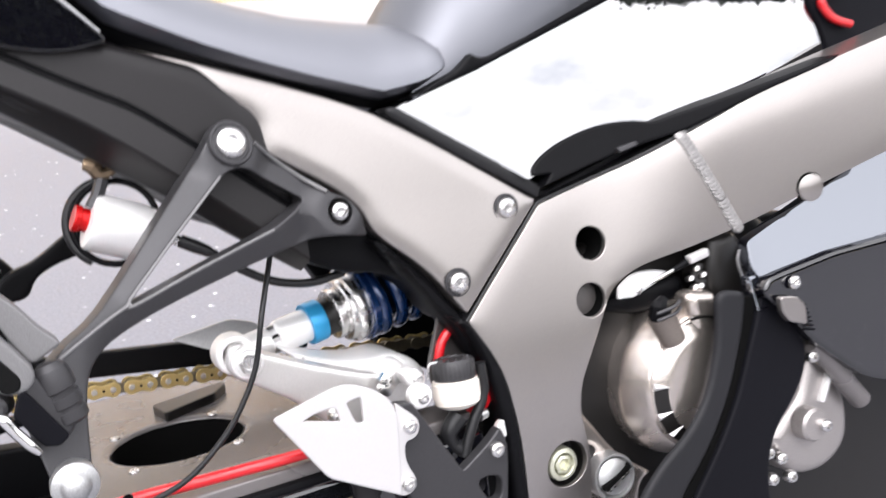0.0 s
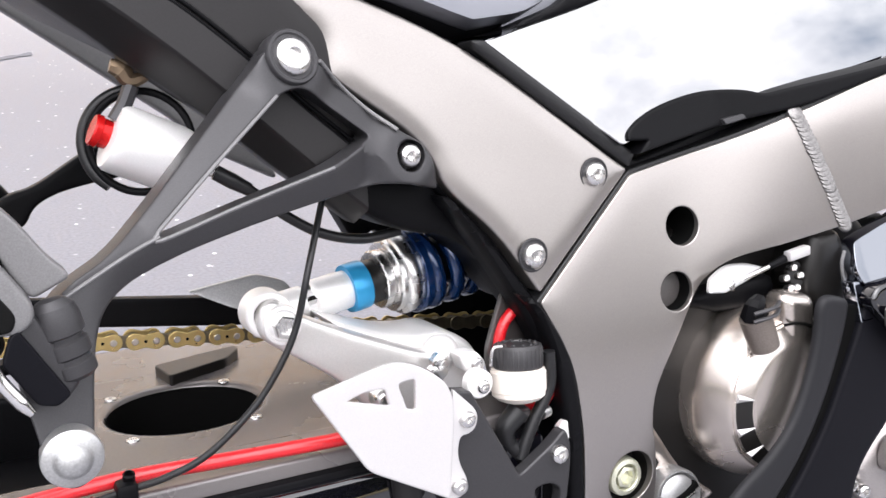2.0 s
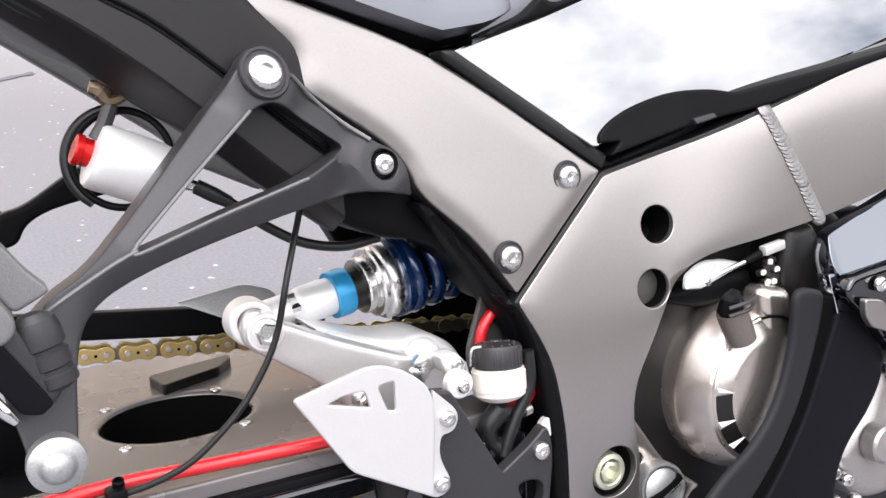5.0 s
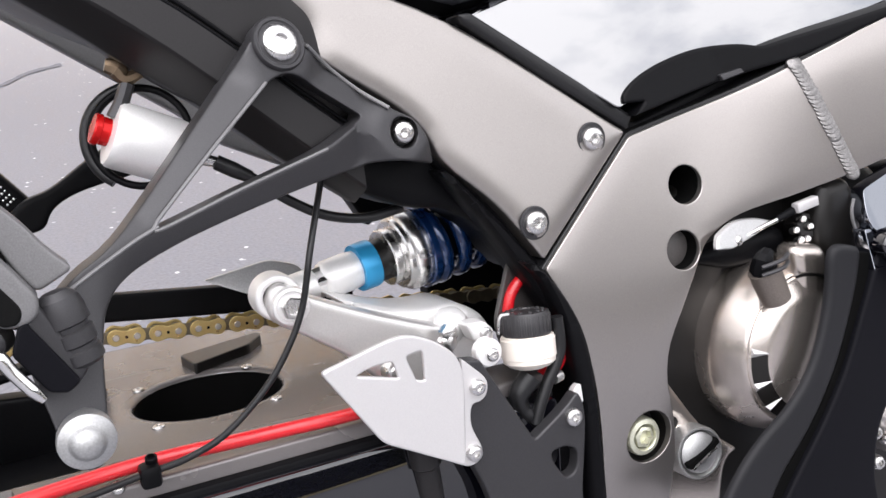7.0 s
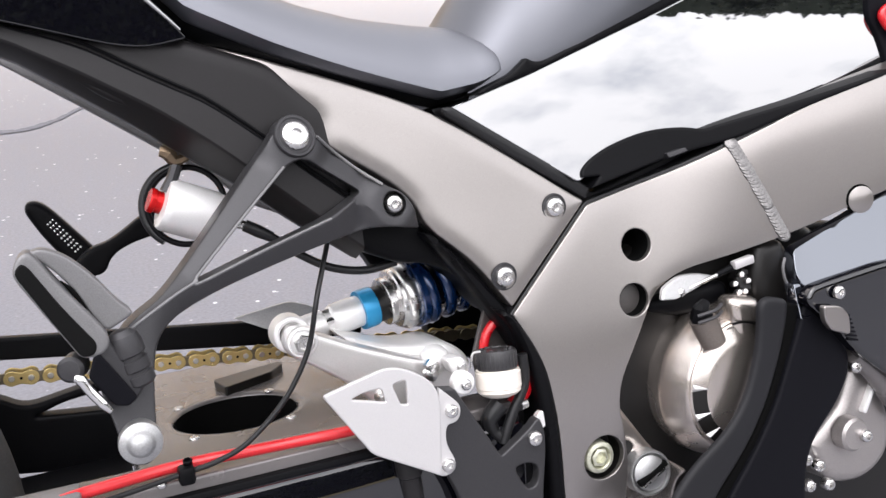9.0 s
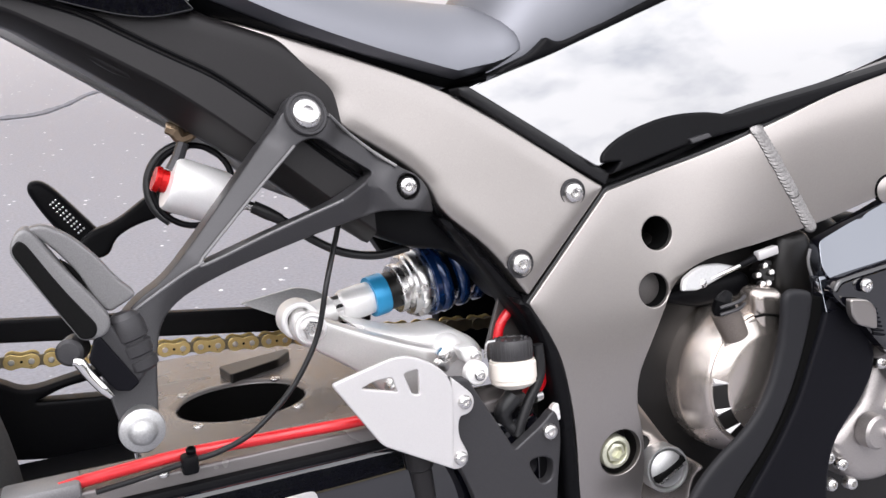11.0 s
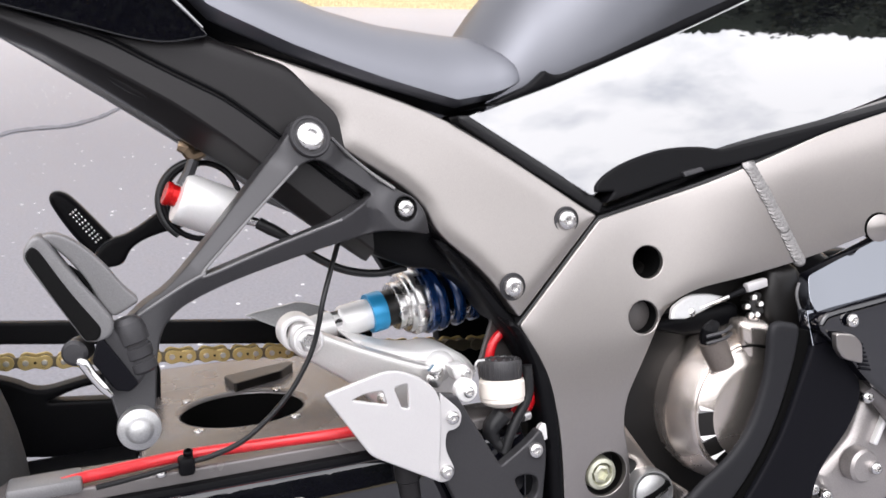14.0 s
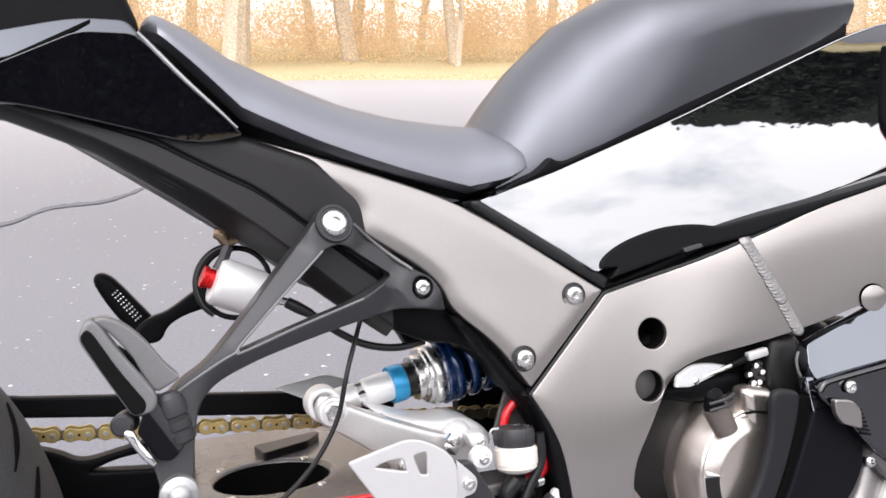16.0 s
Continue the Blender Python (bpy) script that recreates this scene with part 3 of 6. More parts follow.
part("beam_plug", lathe([(0.0128, -0.004), (0.0127, 0.0006), (0.0122, 0.0009), (0.0, 0.0010)], (PG[0] + 0.0012, y_frame(PG[0], PG[2]) - 0.0004, PG[2] - 0.0012), plug_axis, 40), M_FRAME, frame_)

# subframe side panel
SUB = [(0.3615, 0.5492, 0.003), (0.4451, 0.6293, 0.004), (0.4284, 0.6398, 0.03), (0.3186, 0.716, 0.06), (0.226, 0.7529, 0.06), (0.1243, 0.7873, 0.003), (0.1530, 0.7560, 0.04), (0.1760, 0.7290, 0.03), (0.2010, 0.7130, 0.03), (0.2824, 0.6557, 0.03), (0.2941, 0.626, 0.02), (0.3345, 0.5907, 0.03)]
ROLL = [Vector(p) for p in ((0.1243, 0.7873), (0.1530, 0.7560), (0.1760, 0.7290), (0.2010, 0.7130))]


def chain_distance(x, z, pts):
    """Distance of a point to an open line of points."""
    q, best = Vector((x, z)), 1e9
    for a, b in zip(pts, pts[1:]):
        d = b - a
        t = min(1.0, max(0.0, (q - a).dot(d) / d.length_squared))
        best = min(best, (q - a - d * t).length)
    return best


def y_sub(x, z):
    """The panel's face, which rolls inward to the seat rail at its rear edge."""
    e = max(0.0, 1 - chain_distance(x, z, ROLL) / 0.034)
    return y_frame(x, z) + 0.013 * e * e - 0.025 * (z - 0.64 + math.sqrt((z - 0.64) ** 2 + 0.0004))


sub = part("subframe_panel", plate(fillet(SUB, 0.01), y_sub, 0.03, 0.0016, (), 0.006, crown=(0.0022, 0.014)), M_FRAME, bike, "titanium-grey subframe side panel")
for c in ([(0.4129, 0.6278)][0], [(0.3567, 0.5764)][0]):
    b = part("bolt", bolt_bm((c[0], y_frame(*c) - 0.0005, c[1]), OUT, 0.0086), M_STEEL, sub, "zinc button-head bolt")
    part("bolt_recess", lathe([(0.0120, 0.0), (0.0118, 0.0008), (0.0110, 0.0010), (0.0104, 0.0004), (0.0, 0.0003)], (c[0], y_frame(*c), c[1]), OUT, 32), M_CAST, b)

# black strip painting in the gap's shade, and along the beam's upper edge
GAP_STRIP = [(0.3574, 0.5419, 0.002), (0.444, 0.6261, 0.004), (0.4481, 0.6289, 0.004), (0.5419, 0.649, 0.06), (0.6144, 0.6765, 0.05), (0.7083, 0.7055, 0.02), (0.708, 0.7000, 0.02), (0.614, 0.6690, 0.05), (0.5412, 0.6452, 0.06), (0.4516, 0.6252, 0.004), (0.3626, 0.5393, 0.002)]
part("gap_shade_strip", plate(fillet(GAP_STRIP, 0.003), lift(y_frame, -0.0030), 0.02, 0.0012, (), 0.012), M_RUBBER, frame_, "black strip for the shade in the gap")

# black plates painting in shade behind the gap, panel edge and inner frame edge
BK = [(0.3273, 0.7229), (0.4614, 0.6349), (0.6394, 0.6868), (0.764, 0.717), (0.7633, 0.6489), (0.4758, 0.6141), (0.3907, 0.5288), (0.4166, 0.4753), (0.4062, 0.2908), (0.3749, 0.3018), (0.3898, 0.4368), (0.3805, 0.5007), (0.3289, 0.577), (0.2911, 0.6294), (0.2712, 0.6689)]
part("inner_frame", plate(fillet(BK, 0.004), flat(-0.079), 0.03, 0.004, (), 0.03), M_BLACK, frame_, "inner edge of the frame, blacked for shade")
LIP = [(0.371, 0.5362), (0.3878, 0.5075), (0.4033, 0.454), (0.3997, 0.3641), (0.3942, 0.2998), (0.3747, 0.3067), (0.383, 0.3875), (0.3846, 0.4498), (0.3714, 0.5004), (0.3512, 0.5378), (0.3235, 0.5789), (0.3008, 0.6095), (0.2897, 0.6224), (0.3019, 0.6188), (0.337, 0.5787)]
part("edge_shade_plate", plate(fillet(LIP, 0.01), flat(-0.092), 0.02, 0.008, (), 0.012), M_BLACK, frame_, "rounded frame edge, blacked for shade")

# Outer roll of the frame edge, its shade put into the black colour.
BEAD = [(0.3433, 0.5522, 0.004), (0.3591, 0.5463, 0.01), (0.3686, 0.5325, 0.02), (0.3779, 0.517, 0.02), (0.3871, 0.4949, 0.03), (0.3921, 0.4676, 0.03), (0.3941, 0.4224, 0.03), (0.4062, 0.3065, 0.01), (0.3878, 0.3123, 0.01), (0.3807, 0.4016, 0.03), (0.3789, 0.4482, 0.03), (0.3746, 0.4797, 0.03), (0.3687, 0.5085, 0.03), (0.3585, 0.5349, 0.02)]
part("edge_shade_roll", plate(fillet(BEAD, 0.006), lift(y_frame, 0.0022), 0.02, 0.0075, (), 0.008), M_BLACK, frame_, "outer roll of the frame edge, blacked for shade")

# seat rail: upper face, groove ridges, sunk band and lower flange
RF = [(-0.1524, 0.8747), (-0.047, 0.8505), (0.0078, 0.8051), (0.1258, 0.7857), (0.1846, 0.7647), (0.221, 0.7295), (0.2414, 0.6649), (0.2255, 0.6542), (0.1697, 0.6925), (0.0656, 0.7478), (-0.0009, 0.7967), (-0.0488, 0.8297), (-0.1541, 0.8551)]
rail = part("seat_rail", plate(fillet(RF, 0.008), flat(-0.084), 0.15, 0.008, (), 0.012), M_RAIL, bike, "dark satin seat rail")
RX = [(0.2143, 0.6802), (0.2764, 0.676), (0.2962, 0.6323), (0.27, 0.6242), (0.2171, 0.6452), (0.2126, 0.6537)]
part("rail_web", plate(fillet(RX, 0.004), flat(-0.070), 0.02, 0.003, (), 0.02), M_RAIL, rail)
RAIL_G = [(-0.16, 0.852), (-0.05, 0.822), (0.012, 0.799), (0.052, 0.7853), (0.094, 0.7616), (0.1325, 0.7405), (0.150, 0.7272), (0.1728, 0.7085), (0.20, 0.684), (0.245, 0.647)]
RAIL_S = [(-0.16, 0.842), (-0.05, 0.814), (0.0114, 0.787), (0.050, 0.766), (0.0925, 0.740), (0.1077, 0.7295), (0.134, 0.7090), (0.165, 0.6825), (0.200, 0.6510), (0.245, 0.612)]
RAIL_L = [(-0.16, 0.832), (-0.05, 0.806), (0.0107, 0.7786), (0.050, 0.7515), (0.091, 0.7223), (0.1017, 0.7126), (0.1378, 0.687), (0.160, 0.6698), (0.190, 0.644), (0.245, 0.602)]


def on_line(pts, x):
    return float(np.interp(x, *zip(*pts)))


RAIL_XS = [-0.16 + 0.400 * i / 44 for i in range(45)]
rings = []
for x in RAIL_XS:
    g, f, l = (on_line(q, x) for q in (RAIL_G, RAIL_S, RAIL_L))
    rings.append([(x, y, z) for y, z in ((-0.050, g), (-0.0855, g), (-0.0880, g - 0.0016), (-0.0892, f + 0.0022), (-0.0885, f + 0.0006), (-0.0870, f - 0.0006), (-0.0660, l + 0.0008), (-0.0640, l), (-0.050, l))])
part("rail_face", loft(rings), M_RAIL, rail, "dark satin rail with a folded lower edge", 30)
for dz, r in ((0.0030, 0.0013), (-0.0012, 0.0011)):
    part("groove_ridge", tube([(x, -0.0862 - 0.0012 * (dz < 0), on_line(RAIL_G, x) + dz) for x in RAIL_XS[::2]], r, 8, 2), M_BLACK, rail)
FAR_L = [(-0.16, 0.856), (-0.0862, 0.830), (-0.0393, 0.8170), (0.0081, 0.7850), (0.057, 0.7510), (0.108, 0.7145), (0.1629, 0.6754), (0.1948, 0.6472), (0.2422, 0.6238)]
far_rail = part("far_rail", plate(fillet(FAR_L + [(x, z + 0.05) for x, z in reversed(FAR_L)], 0.004), lambda x, z: 0.100 - 0.6 * (on_line(FAR_L, x) - z), 0.012, 0.002, (), 0.02), M_PEG, rail, "dark satin rail on the far side")

# passenger footrest bracket
BR = [(0.1921, 0.7213, 0.012), (0.2059, 0.7117, 0.012), (0.2581, 0.6652, 0.006), (0.2772, 0.6558, 0.02), (0.2865, 0.6268, 0.004), (0.2499, 0.6353, 0.03), (0.2232, 0.6316, 0.03), (0.1778, 0.6242, 0.05), (0.1199, 0.6121, 0.05), (0.096, 0.6042, 0.05), (0.0798, 0.5973, 0.04), (0.0703, 0.5878, 0.04), (0.0649, 0.5708, 0.05), (0.0612, 0.5379, 0.02), (0.0575, 0.5151, 0.02), (0.0397, 0.5198, 0.02), (0.0378, 0.5426, 0.02), (0.0293, 0.5749, 0.02), (0.0535, 0.6029, 0.02), (0.0805, 0.6154, 0.03), (0.1276, 0.6628, 0.05), (0.1644, 0.6995, 0.04), (0.1752, 0.7145, 0.012)]
BRH = [(0.178, 0.688, 0.01), (0.1949, 0.6939, 0.01), (0.2384, 0.6628, 0.004), (0.2078, 0.6466, 0.02), (0.1503, 0.632, 0.02), (0.1031, 0.6189, 0.004), (0.1023, 0.6233, 0.004), (0.1379, 0.6543, 0.03)]
BB = [(0.2634, 0.6496)][0]
BA = [(0.1906, 0.7093)][0]
BR_A, BR_B = Vector(BA), Vector(BB)
BR_RIDGE = [Vector(p[:2]) for p in BRH[2:]] + [Vector(p[:2]) for p in BRH[:1]]
BR_TAIL = [Vector((0.1023, 0.6206)), Vector((0.0879, 0.6150)), Vector((0.0680, 0.6055)), Vector((0.0540, 0.5985))]


def y_cast(x, z):
    """The bracket's face: a narrow ridge along its window, flanks that fall away outward, and a sunk upper strut."""
    q = Vector((x, z))
    n = (BR_B - BR_A).normalized()
    over = (q - BR_A).cross(n) * -1
    away = min(1.0, max(0.0, ((q - BR_A).length - 0.0165) / 0.020)) * min(1.0, max(0.0, ((q - BR_B).length - 0.0150) / 0.018))
    away = away * away * (3 - 2 * away)
    if over > -0.0155 and 0 < (q - BR_A).dot(n) < (BR_B - BR_A).length and x > 0.186:
        return y_bracket(x, z) + away * (0.0024 + 0.38 * (over + 0.0155))
    d = min(chain_distance(x, z, BR_RIDGE), chain_distance(x, z, BR_TAIL))
    away *= min(1.0, max(0.0, (x - 0.066) / 0.022))
    return y_bracket(x, z) + away * min(0.011, 0.60 * max(0.0, d - 0.0016))


bracket = part("passenger_bracket", plate(fillet(BR, 0.01), y_cast, 0.022, 0.0012, [fillet(BRH, 0.006), circle(BB, 0.0098)], 0.0036), M_CAST, bike, "dark grey cast passenger footrest bracket")
na = (0.2183, -1, 0.2806)
oa = Vector((BA[0], y_bracket(*BA), BA[1]))
part("boss", lathe([(0.0165, -0.01), (0.0165, 0.0015), (0.0155, 0.0028), (0.0138, 0.0028), (0.0130, 0.0018), (0, 0.0016)], oa, na, 40), M_CAST, bracket)
part("bolt", bolt_bm(oa + Vector(na).normalized() * 0.0012, na, 0.0112, 0.0045), M_STEEL, bracket, "large zinc bolt head")
ob_ = Vector((BB[0], y_bracket(*BB), BB[1]))
part("counterbore", lathe([(0.0100, -0.001), (0.0100, -0.012), (0, -0.0122)], ob_, OUT, 32, None, False), M_RAIL, bracket)
# Lighter strips put the sky glint along the ridge into the colour.
for run in (BR_RIDGE[1:5], BR_RIDGE[4:], BR_TAIL):
    part("ridge_glint", tube([(p.x, y_cast(p.x, p.y) - 0.0002, p.y) for p in spline([(*v, 0) for v in run], 5)], 0.0011, 8, 1, False), M_PEG, bracket, "bright strip for the sky glint on the ridge")
# Painted glint on the strut's upper rim, in the same lighter grey.
part("strut_rim_glint", tube([(x, y_cast(x, z - 0.002) - 0.0010, z - 0.0010) for x, z in ((0.2085, 0.7085), (0.2250, 0.6940), (0.2420, 0.6790), (0.2560, 0.6668))], 0.0013, 8, 3), M_PEG, bracket, "bright strip for the sky glint on the strut rim")
part("bolt", bolt_bm(ob_ + Vector((0.0005, 0.006, 0)), OUT, 0.0076, 0.007), M_STEEL, bracket, "sunk zinc bolt head")
PB = (0.05, -0.192, 0.5324)
part("pivot_cap", lathe([(0.0130, -0.012), (0.0135, -0.004), (0.0132, -0.001), (0.0121, 0.0), (0.0092, 0.0003), (0.0083, 0.001), (0.0074, 0.0031), (0.0054, 0.0051), (0.0026, 0.0061), (0, 0.0064)], PB, OUT, 40), M_CAP, bracket, "domed satin aluminium cap")

# near footrest: a bowed bar with a rubber pad in it
SLAB = [(0.0036, 0.6575, 0.003), (0.0118, 0.6597, 0.006), (0.0232, 0.6533, 0.01), (0.0312, 0.6458, 0.02), (0.0405, 0.6347, 0.02), (0.0483, 0.622, 0.02), (0.0582, 0.6117, 0.004), (0.041, 0.6034, 0.004), (0.0337, 0.6152, 0.01), (0.0265, 0.6308, 0.02), (0.019, 0.6422, 0.02), (0.01, 0.6523, 0.006)]
PEG = [(-0.0048, 0.6493, 0.004), (-0.0023, 0.6558, 0.008), (0.0029, 0.6598, 0.008), (0.0075, 0.6572, 0.006), (0.017, 0.6395, 0.03), (0.0287, 0.6231, 0.03), (0.0367, 0.6107, 0.01), (0.0417, 0.6021, 0.005), (0.0394, 0.5946, 0.005), (0.0321, 0.5915, 0.006), (0.024, 0.5928, 0.003), (0.0081, 0.6218, 0.03), (-0.0042, 0.6446, 0.006)]
peg = part("passenger_footrest", plate(fillet(PEG, 0.005), lambda x, z: -0.199 + 0.10 * x, 0.026, 0.0020, (), 0.006), M_PEG, bracket, "folded dark grey passenger footrest")
part("footrest_plate", plate(fillet(SLAB, 0.004), lambda x, z: -0.186 + 0.10 * x, 0.016, 0.0013, (), 0.007), M_PEG, peg, "worn grey footrest plate")
part("plate_slit", tube([(0.0192, -0.1849, 0.639), (0.0233, -0.1845, 0.634), (0.0268, -0.1841, 0.6279), (0.0296, -0.1838, 0.6216), (0.0317, -0.1836, 0.6163)], [0.0004, 0.0013, 0.0016, 0.0013, 0.0004], 8, 4), M_DARK, peg)
PAD = [(-0.0034, 0.6500, 0.003), (0.0004, 0.6540, 0.003), (0.0040, 0.6508, 0.003), (0.0176, 0.6256, 0.01), (0.0342, 0.5998, 0.004), (0.0318, 0.5934, 0.003), (0.0246, 0.5932, 0.003), (0.0094, 0.6212, 0.01), (-0.0034, 0.6462, 0.003)]
part("rubber_pad", plate(fillet(PAD, 0.003), lambda x, z: -0.2000 + 0.10 * x, 0.008, 0.0010, (), 0.008), M_PAD, peg, "black rubber pad")
KN = [(0.0323, 0.5914, 0.003), (0.0397, 0.6018, 0.006), (0.0571, 0.5664, 0.003), (0.049, 0.5576, 0.003), (0.0392, 0.5587, 0.003), (0.0291, 0.577, 0.003)]
part("knuckle", plate(fillet(KN, 0.004), lambda x, z: -0.196 + 0.1 * x, 0.024, 0.0025, (), 0.008), M_CAST, peg, "dark grey knuckle block")
KD = [(0.0307, 0.592), (0.0339, 0.5941), (0.0523, 0.5624), (0.0463, 0.5581), (0.0385, 0.5602), (0.0264, 0.5803)]
part("knuckle_face", plate(fillet(KD, 0.002), lambda x, z: -0.199 + 0.1 * x, 0.004, 0.001, (), 0.01), M_PANEL, peg)
KR, KT = Vector((0.0483, -0.1830, 0.5998)), Vector((0.0558, -0.1830, 0.5679))
part("pivot_barrel", lathe([(0, -0.004), (0.0058, -0.0032), (0.0092, 0.0), (0.0104, 0.005), (0.0104, 0.0125), (0.0086, 0.0135), (0.0086, 0.0155), (0.0100, 0.0165), (0.0100, 0.0225), (0.0088, 0.0235), (0.0088, 0.0255), (0.0098, 0.0262), (0.0098, 0.0315), (0.0075, 0.0335), (0, 0.0340)], KR, KT - KR, 32), M_CAST, peg, "grooved hinge barrel", 30)
CL = [(0.0185, -0.2, 0.583), (0.0218, -0.2, 0.5811), (0.0256, -0.2, 0.5739), (0.0319, -0.2, 0.5642), (0.0358, -0.2, 0.5589)]
part("spring_clip", tube(CL, [0.0022, 0.0034, 0.0030, 0.0030, 0.0018], 10), M_POLISH, peg, "bright steel spring clip")
LUG = (0.0189, -0.185, 0.586)
part("stop_lug", lathe([(0.008, -0.008), (0.008, 0.006), (0.006, 0.008), (0, 0.0085)], LUG, (-0.3, -1, 0), 24), M_CAST, peg)

# far footrest and its bracket
LB = [(0.0572, 0.5947, 0.01), (0.0298, 0.5938, 0.01), (0.0306, 0.6095, 0.01), (0.0476, 0.6222, 0.02), (0.0656, 0.6256, 0.03), (0.1014, 0.6496, 0.02), (0.1218, 0.6585, 0.02), (0.1373, 0.6571, 0.01), (0.1345, 0.6303, 0.01), (0.1081, 0.6265, 0.03), (0.082, 0.6206, 0.03), (0.064, 0.6109, 0.01)]
far_bracket = part("far_passenger_bracket", plate(fillet(LB, 0.01), flat(0.15), 0.016, 0.003, (), 0.012), M_BLACK, bike, "black bracket on the far side")
LP = [(-0.0059, 0.6603, 0.006), (-0.0039, 0.6691, 0.008), (0.0058, 0.6703, 0.01), (0.0161, 0.6631, 0.02), (0.0354, 0.6387, 0.03), (0.0508, 0.6187, 0.02), (0.0617, 0.602, 0.02), (0.0397, 0.5881, 0.02), (0.0267, 0.6061, 0.02), (0.0076, 0.6325, 0.03)]
far_peg = part("far_passenger_footrest", plate(fillet(LP, 0.006), flat(0.185), 0.022, 0.005, (), 0.008), M_BLACK, far_bracket, "black folded footrest with studded pad")
for i in range(9):
    for j in range(3):
        q = (0.0128, 0.184, 0.6475)
        cx, cz = q[0] + i * 0.0026 + j * 0.0026, q[2] - i * 0.0037 + j * 0.0019 - 0.001
        part("stud", lathe([(0.0011, -0.001), (0.001, 0.0008), (0, 0.0011)], (cx, 0.185, cz), OUT, 8), M_STEEL, far_peg)

# remote preload adjuster with red knob
RA, RB_ = Vector((0.0985, -0.052, 0.6678)), Vector((0.1445, -0.048, 0.6476))
dr = (RB_ - RA).normalized()
RL_ = (RB_ - RA).length
adj = part("preload_adjuster", lathe([(0.012, -0.003), (0.0188, -0.002), (0.0202, 0.0), (0.0206, 0.004), (0.0206, RL_ * 0.78), (0.0198, RL_ * 0.83), (0.0165, RL_ * 0.89), (0.010, RL_ * 0.93), (0.006, RL_), (0, RL_)], RA, dr, 48), M_SILVER, bike, "silver preload adjuster cylinder")
knob = lathe([(0.0, -0.0125), (0.0088, -0.0125), (0.0096, -0.0115), (0.0096, -0.0085), (0.0086, -0.0078), (0.0086, 0.004), (0.008, 0.006)], RA, dr, 18)
part("knob", knob, M_RED, adj, "red anodised knob", 20)
HC = Vector((0.1150, -0.044, 0.6640))
hx, hy = basis((-0.35, -1, 0.1))[:2]
hoop = [HC + (hx * math.cos(a) + hy * math.sin(a)) * 0.0298 for a in [2 * math.pi * i / 40 for i in range(41)]]
part("clamp_ring", tube(hoop, 0.0024, 10, 1, False), M_BLACK, adj, "black ring clamp")
lp_ = [HC + (hx * math.cos(a) + hy * math.sin(a)) * 0.0306 + Vector((-0.002, 0.004, 0)) for a in [math.atan2(Vector((math.cos(radians(d)), 0, math.sin(radians(d)))).dot(hy), Vector((math.cos(radians(d)), 0, math.sin(radians(d)))).dot(hx)) for d in range(85, 250, 15)]]
part("hose_loop", tube(lp_, 0.0038, 10), M_RUBBER, adj)
FIT = [(0.0995, -0.055, 0.7080), (0.1060, -0.055, 0.7055), (0.1100, -0.055, 0.6995), (0.1190, -0.055, 0.7020)]
part("banjo_fitting", tube(FIT, [0.004, 0.0062, 0.0048, 0.0032], 8, 3), M_BRASS, adj, "dull brass banjo fitting", 25)
ST = [(0.1104, -0.055, 0.6965), (0.1053, -0.055, 0.6854), (0.0996, -0.055, 0.6769)]
part("strap", tube(ST, 0.0045, 8), M_CAST, adj)
HO = [RA + dr * RL_ * 0.95, *[Vector(p) for p in [(0.1572, -0.045, 0.6432)]], *[Vector(p) for p in [(0.1773, -0.048, 0.6309), (0.2003, -0.048, 0.6123), (0.2245, -0.048, 0.5985), (0.2526, -0.048, 0.5923), (0.2798, -0.048, 0.5951)]]]
part("ferrule", tube([HO[0], HO[0].lerp(HO[1], 0.5), HO[1]], [0.004, 0.004, 0.0034], 12), M_STEEL, adj, "bright hose ferrule")
part("sleeve", tube([HO[1], HO[1].lerp(HO[2], 0.5), HO[2]], [0.005, 0.0052, 0.0042], 12), M_RUBBER, adj)
part("hose", tube(HO[1:], 0.0035, 12), M_RUBBER, adj, "black hydraulic hose")

# seat and tank
def along(pts, x):
    xs, zs = zip(*sorted(pts))
    return float(np.interp(x, xs, zs))


def soft_body(x0, x1, low, top, wide, power=2.3, steps=40, ends=(0.1, 0.1), shoulder=0.3, tuck=0.0, skirt=0.0):
    """A padded body, symmetric about the bike's middle: straight sides up to the shoulder, then a rounded crown."""
    rings = []
    for k in range(steps + 1):
        t = 0.5 - 0.5 * math.cos(math.pi * k / steps)
        x = x0 + (x1 - x0) * t
        e = min(1.0, t / ends[0], (1 - t) / ends[1])
        e = math.sqrt(max(0.0004, 1 - (1 - e) ** 2))
        zb, zt, w = along(low, x), along(top, x), along(wide, x) * (0.3 + 0.7 * e)
        zt = zb + (zt - zb) * (0.25 + 0.75 * e)
        zm = zb + (zt - zb) * shoulder * (1 - 0.55 * t if tuck > 0.2 else 1)
        half = [(0.0, zb), (w * (1 - tuck) * 0.6, zb), (w * (1 - tuck), zb + 0.001), (w * (1 - tuck * 0.4), zb + (zm - zb) * 0.5)]
        for i in range(13):
            a = math.pi / 2 * i / 12
            half.append((w * math.cos(a) ** (2 / power), zm + (zt - zm) * math.sin(a) ** (2 / power)))
        if skirt:
            rings.append([(x, -y - skirt, z) for y, z in half[2:4]])
            continue
        ring = [(x, -y, z) for y, z in half] + [(x, y, z) for y, z in reversed(half[1:-1])]
        rings.append(ring)
    return loft(rings, not skirt, not skirt)


SLOW = [(0.056, 0.8627), (0.085, 0.8317), (0.1257, 0.7865), (0.1842, 0.7623), (0.2516, 0.7398), (0.3183, 0.7201), (0.3573, 0.7289), (0.3973, 0.7509)]
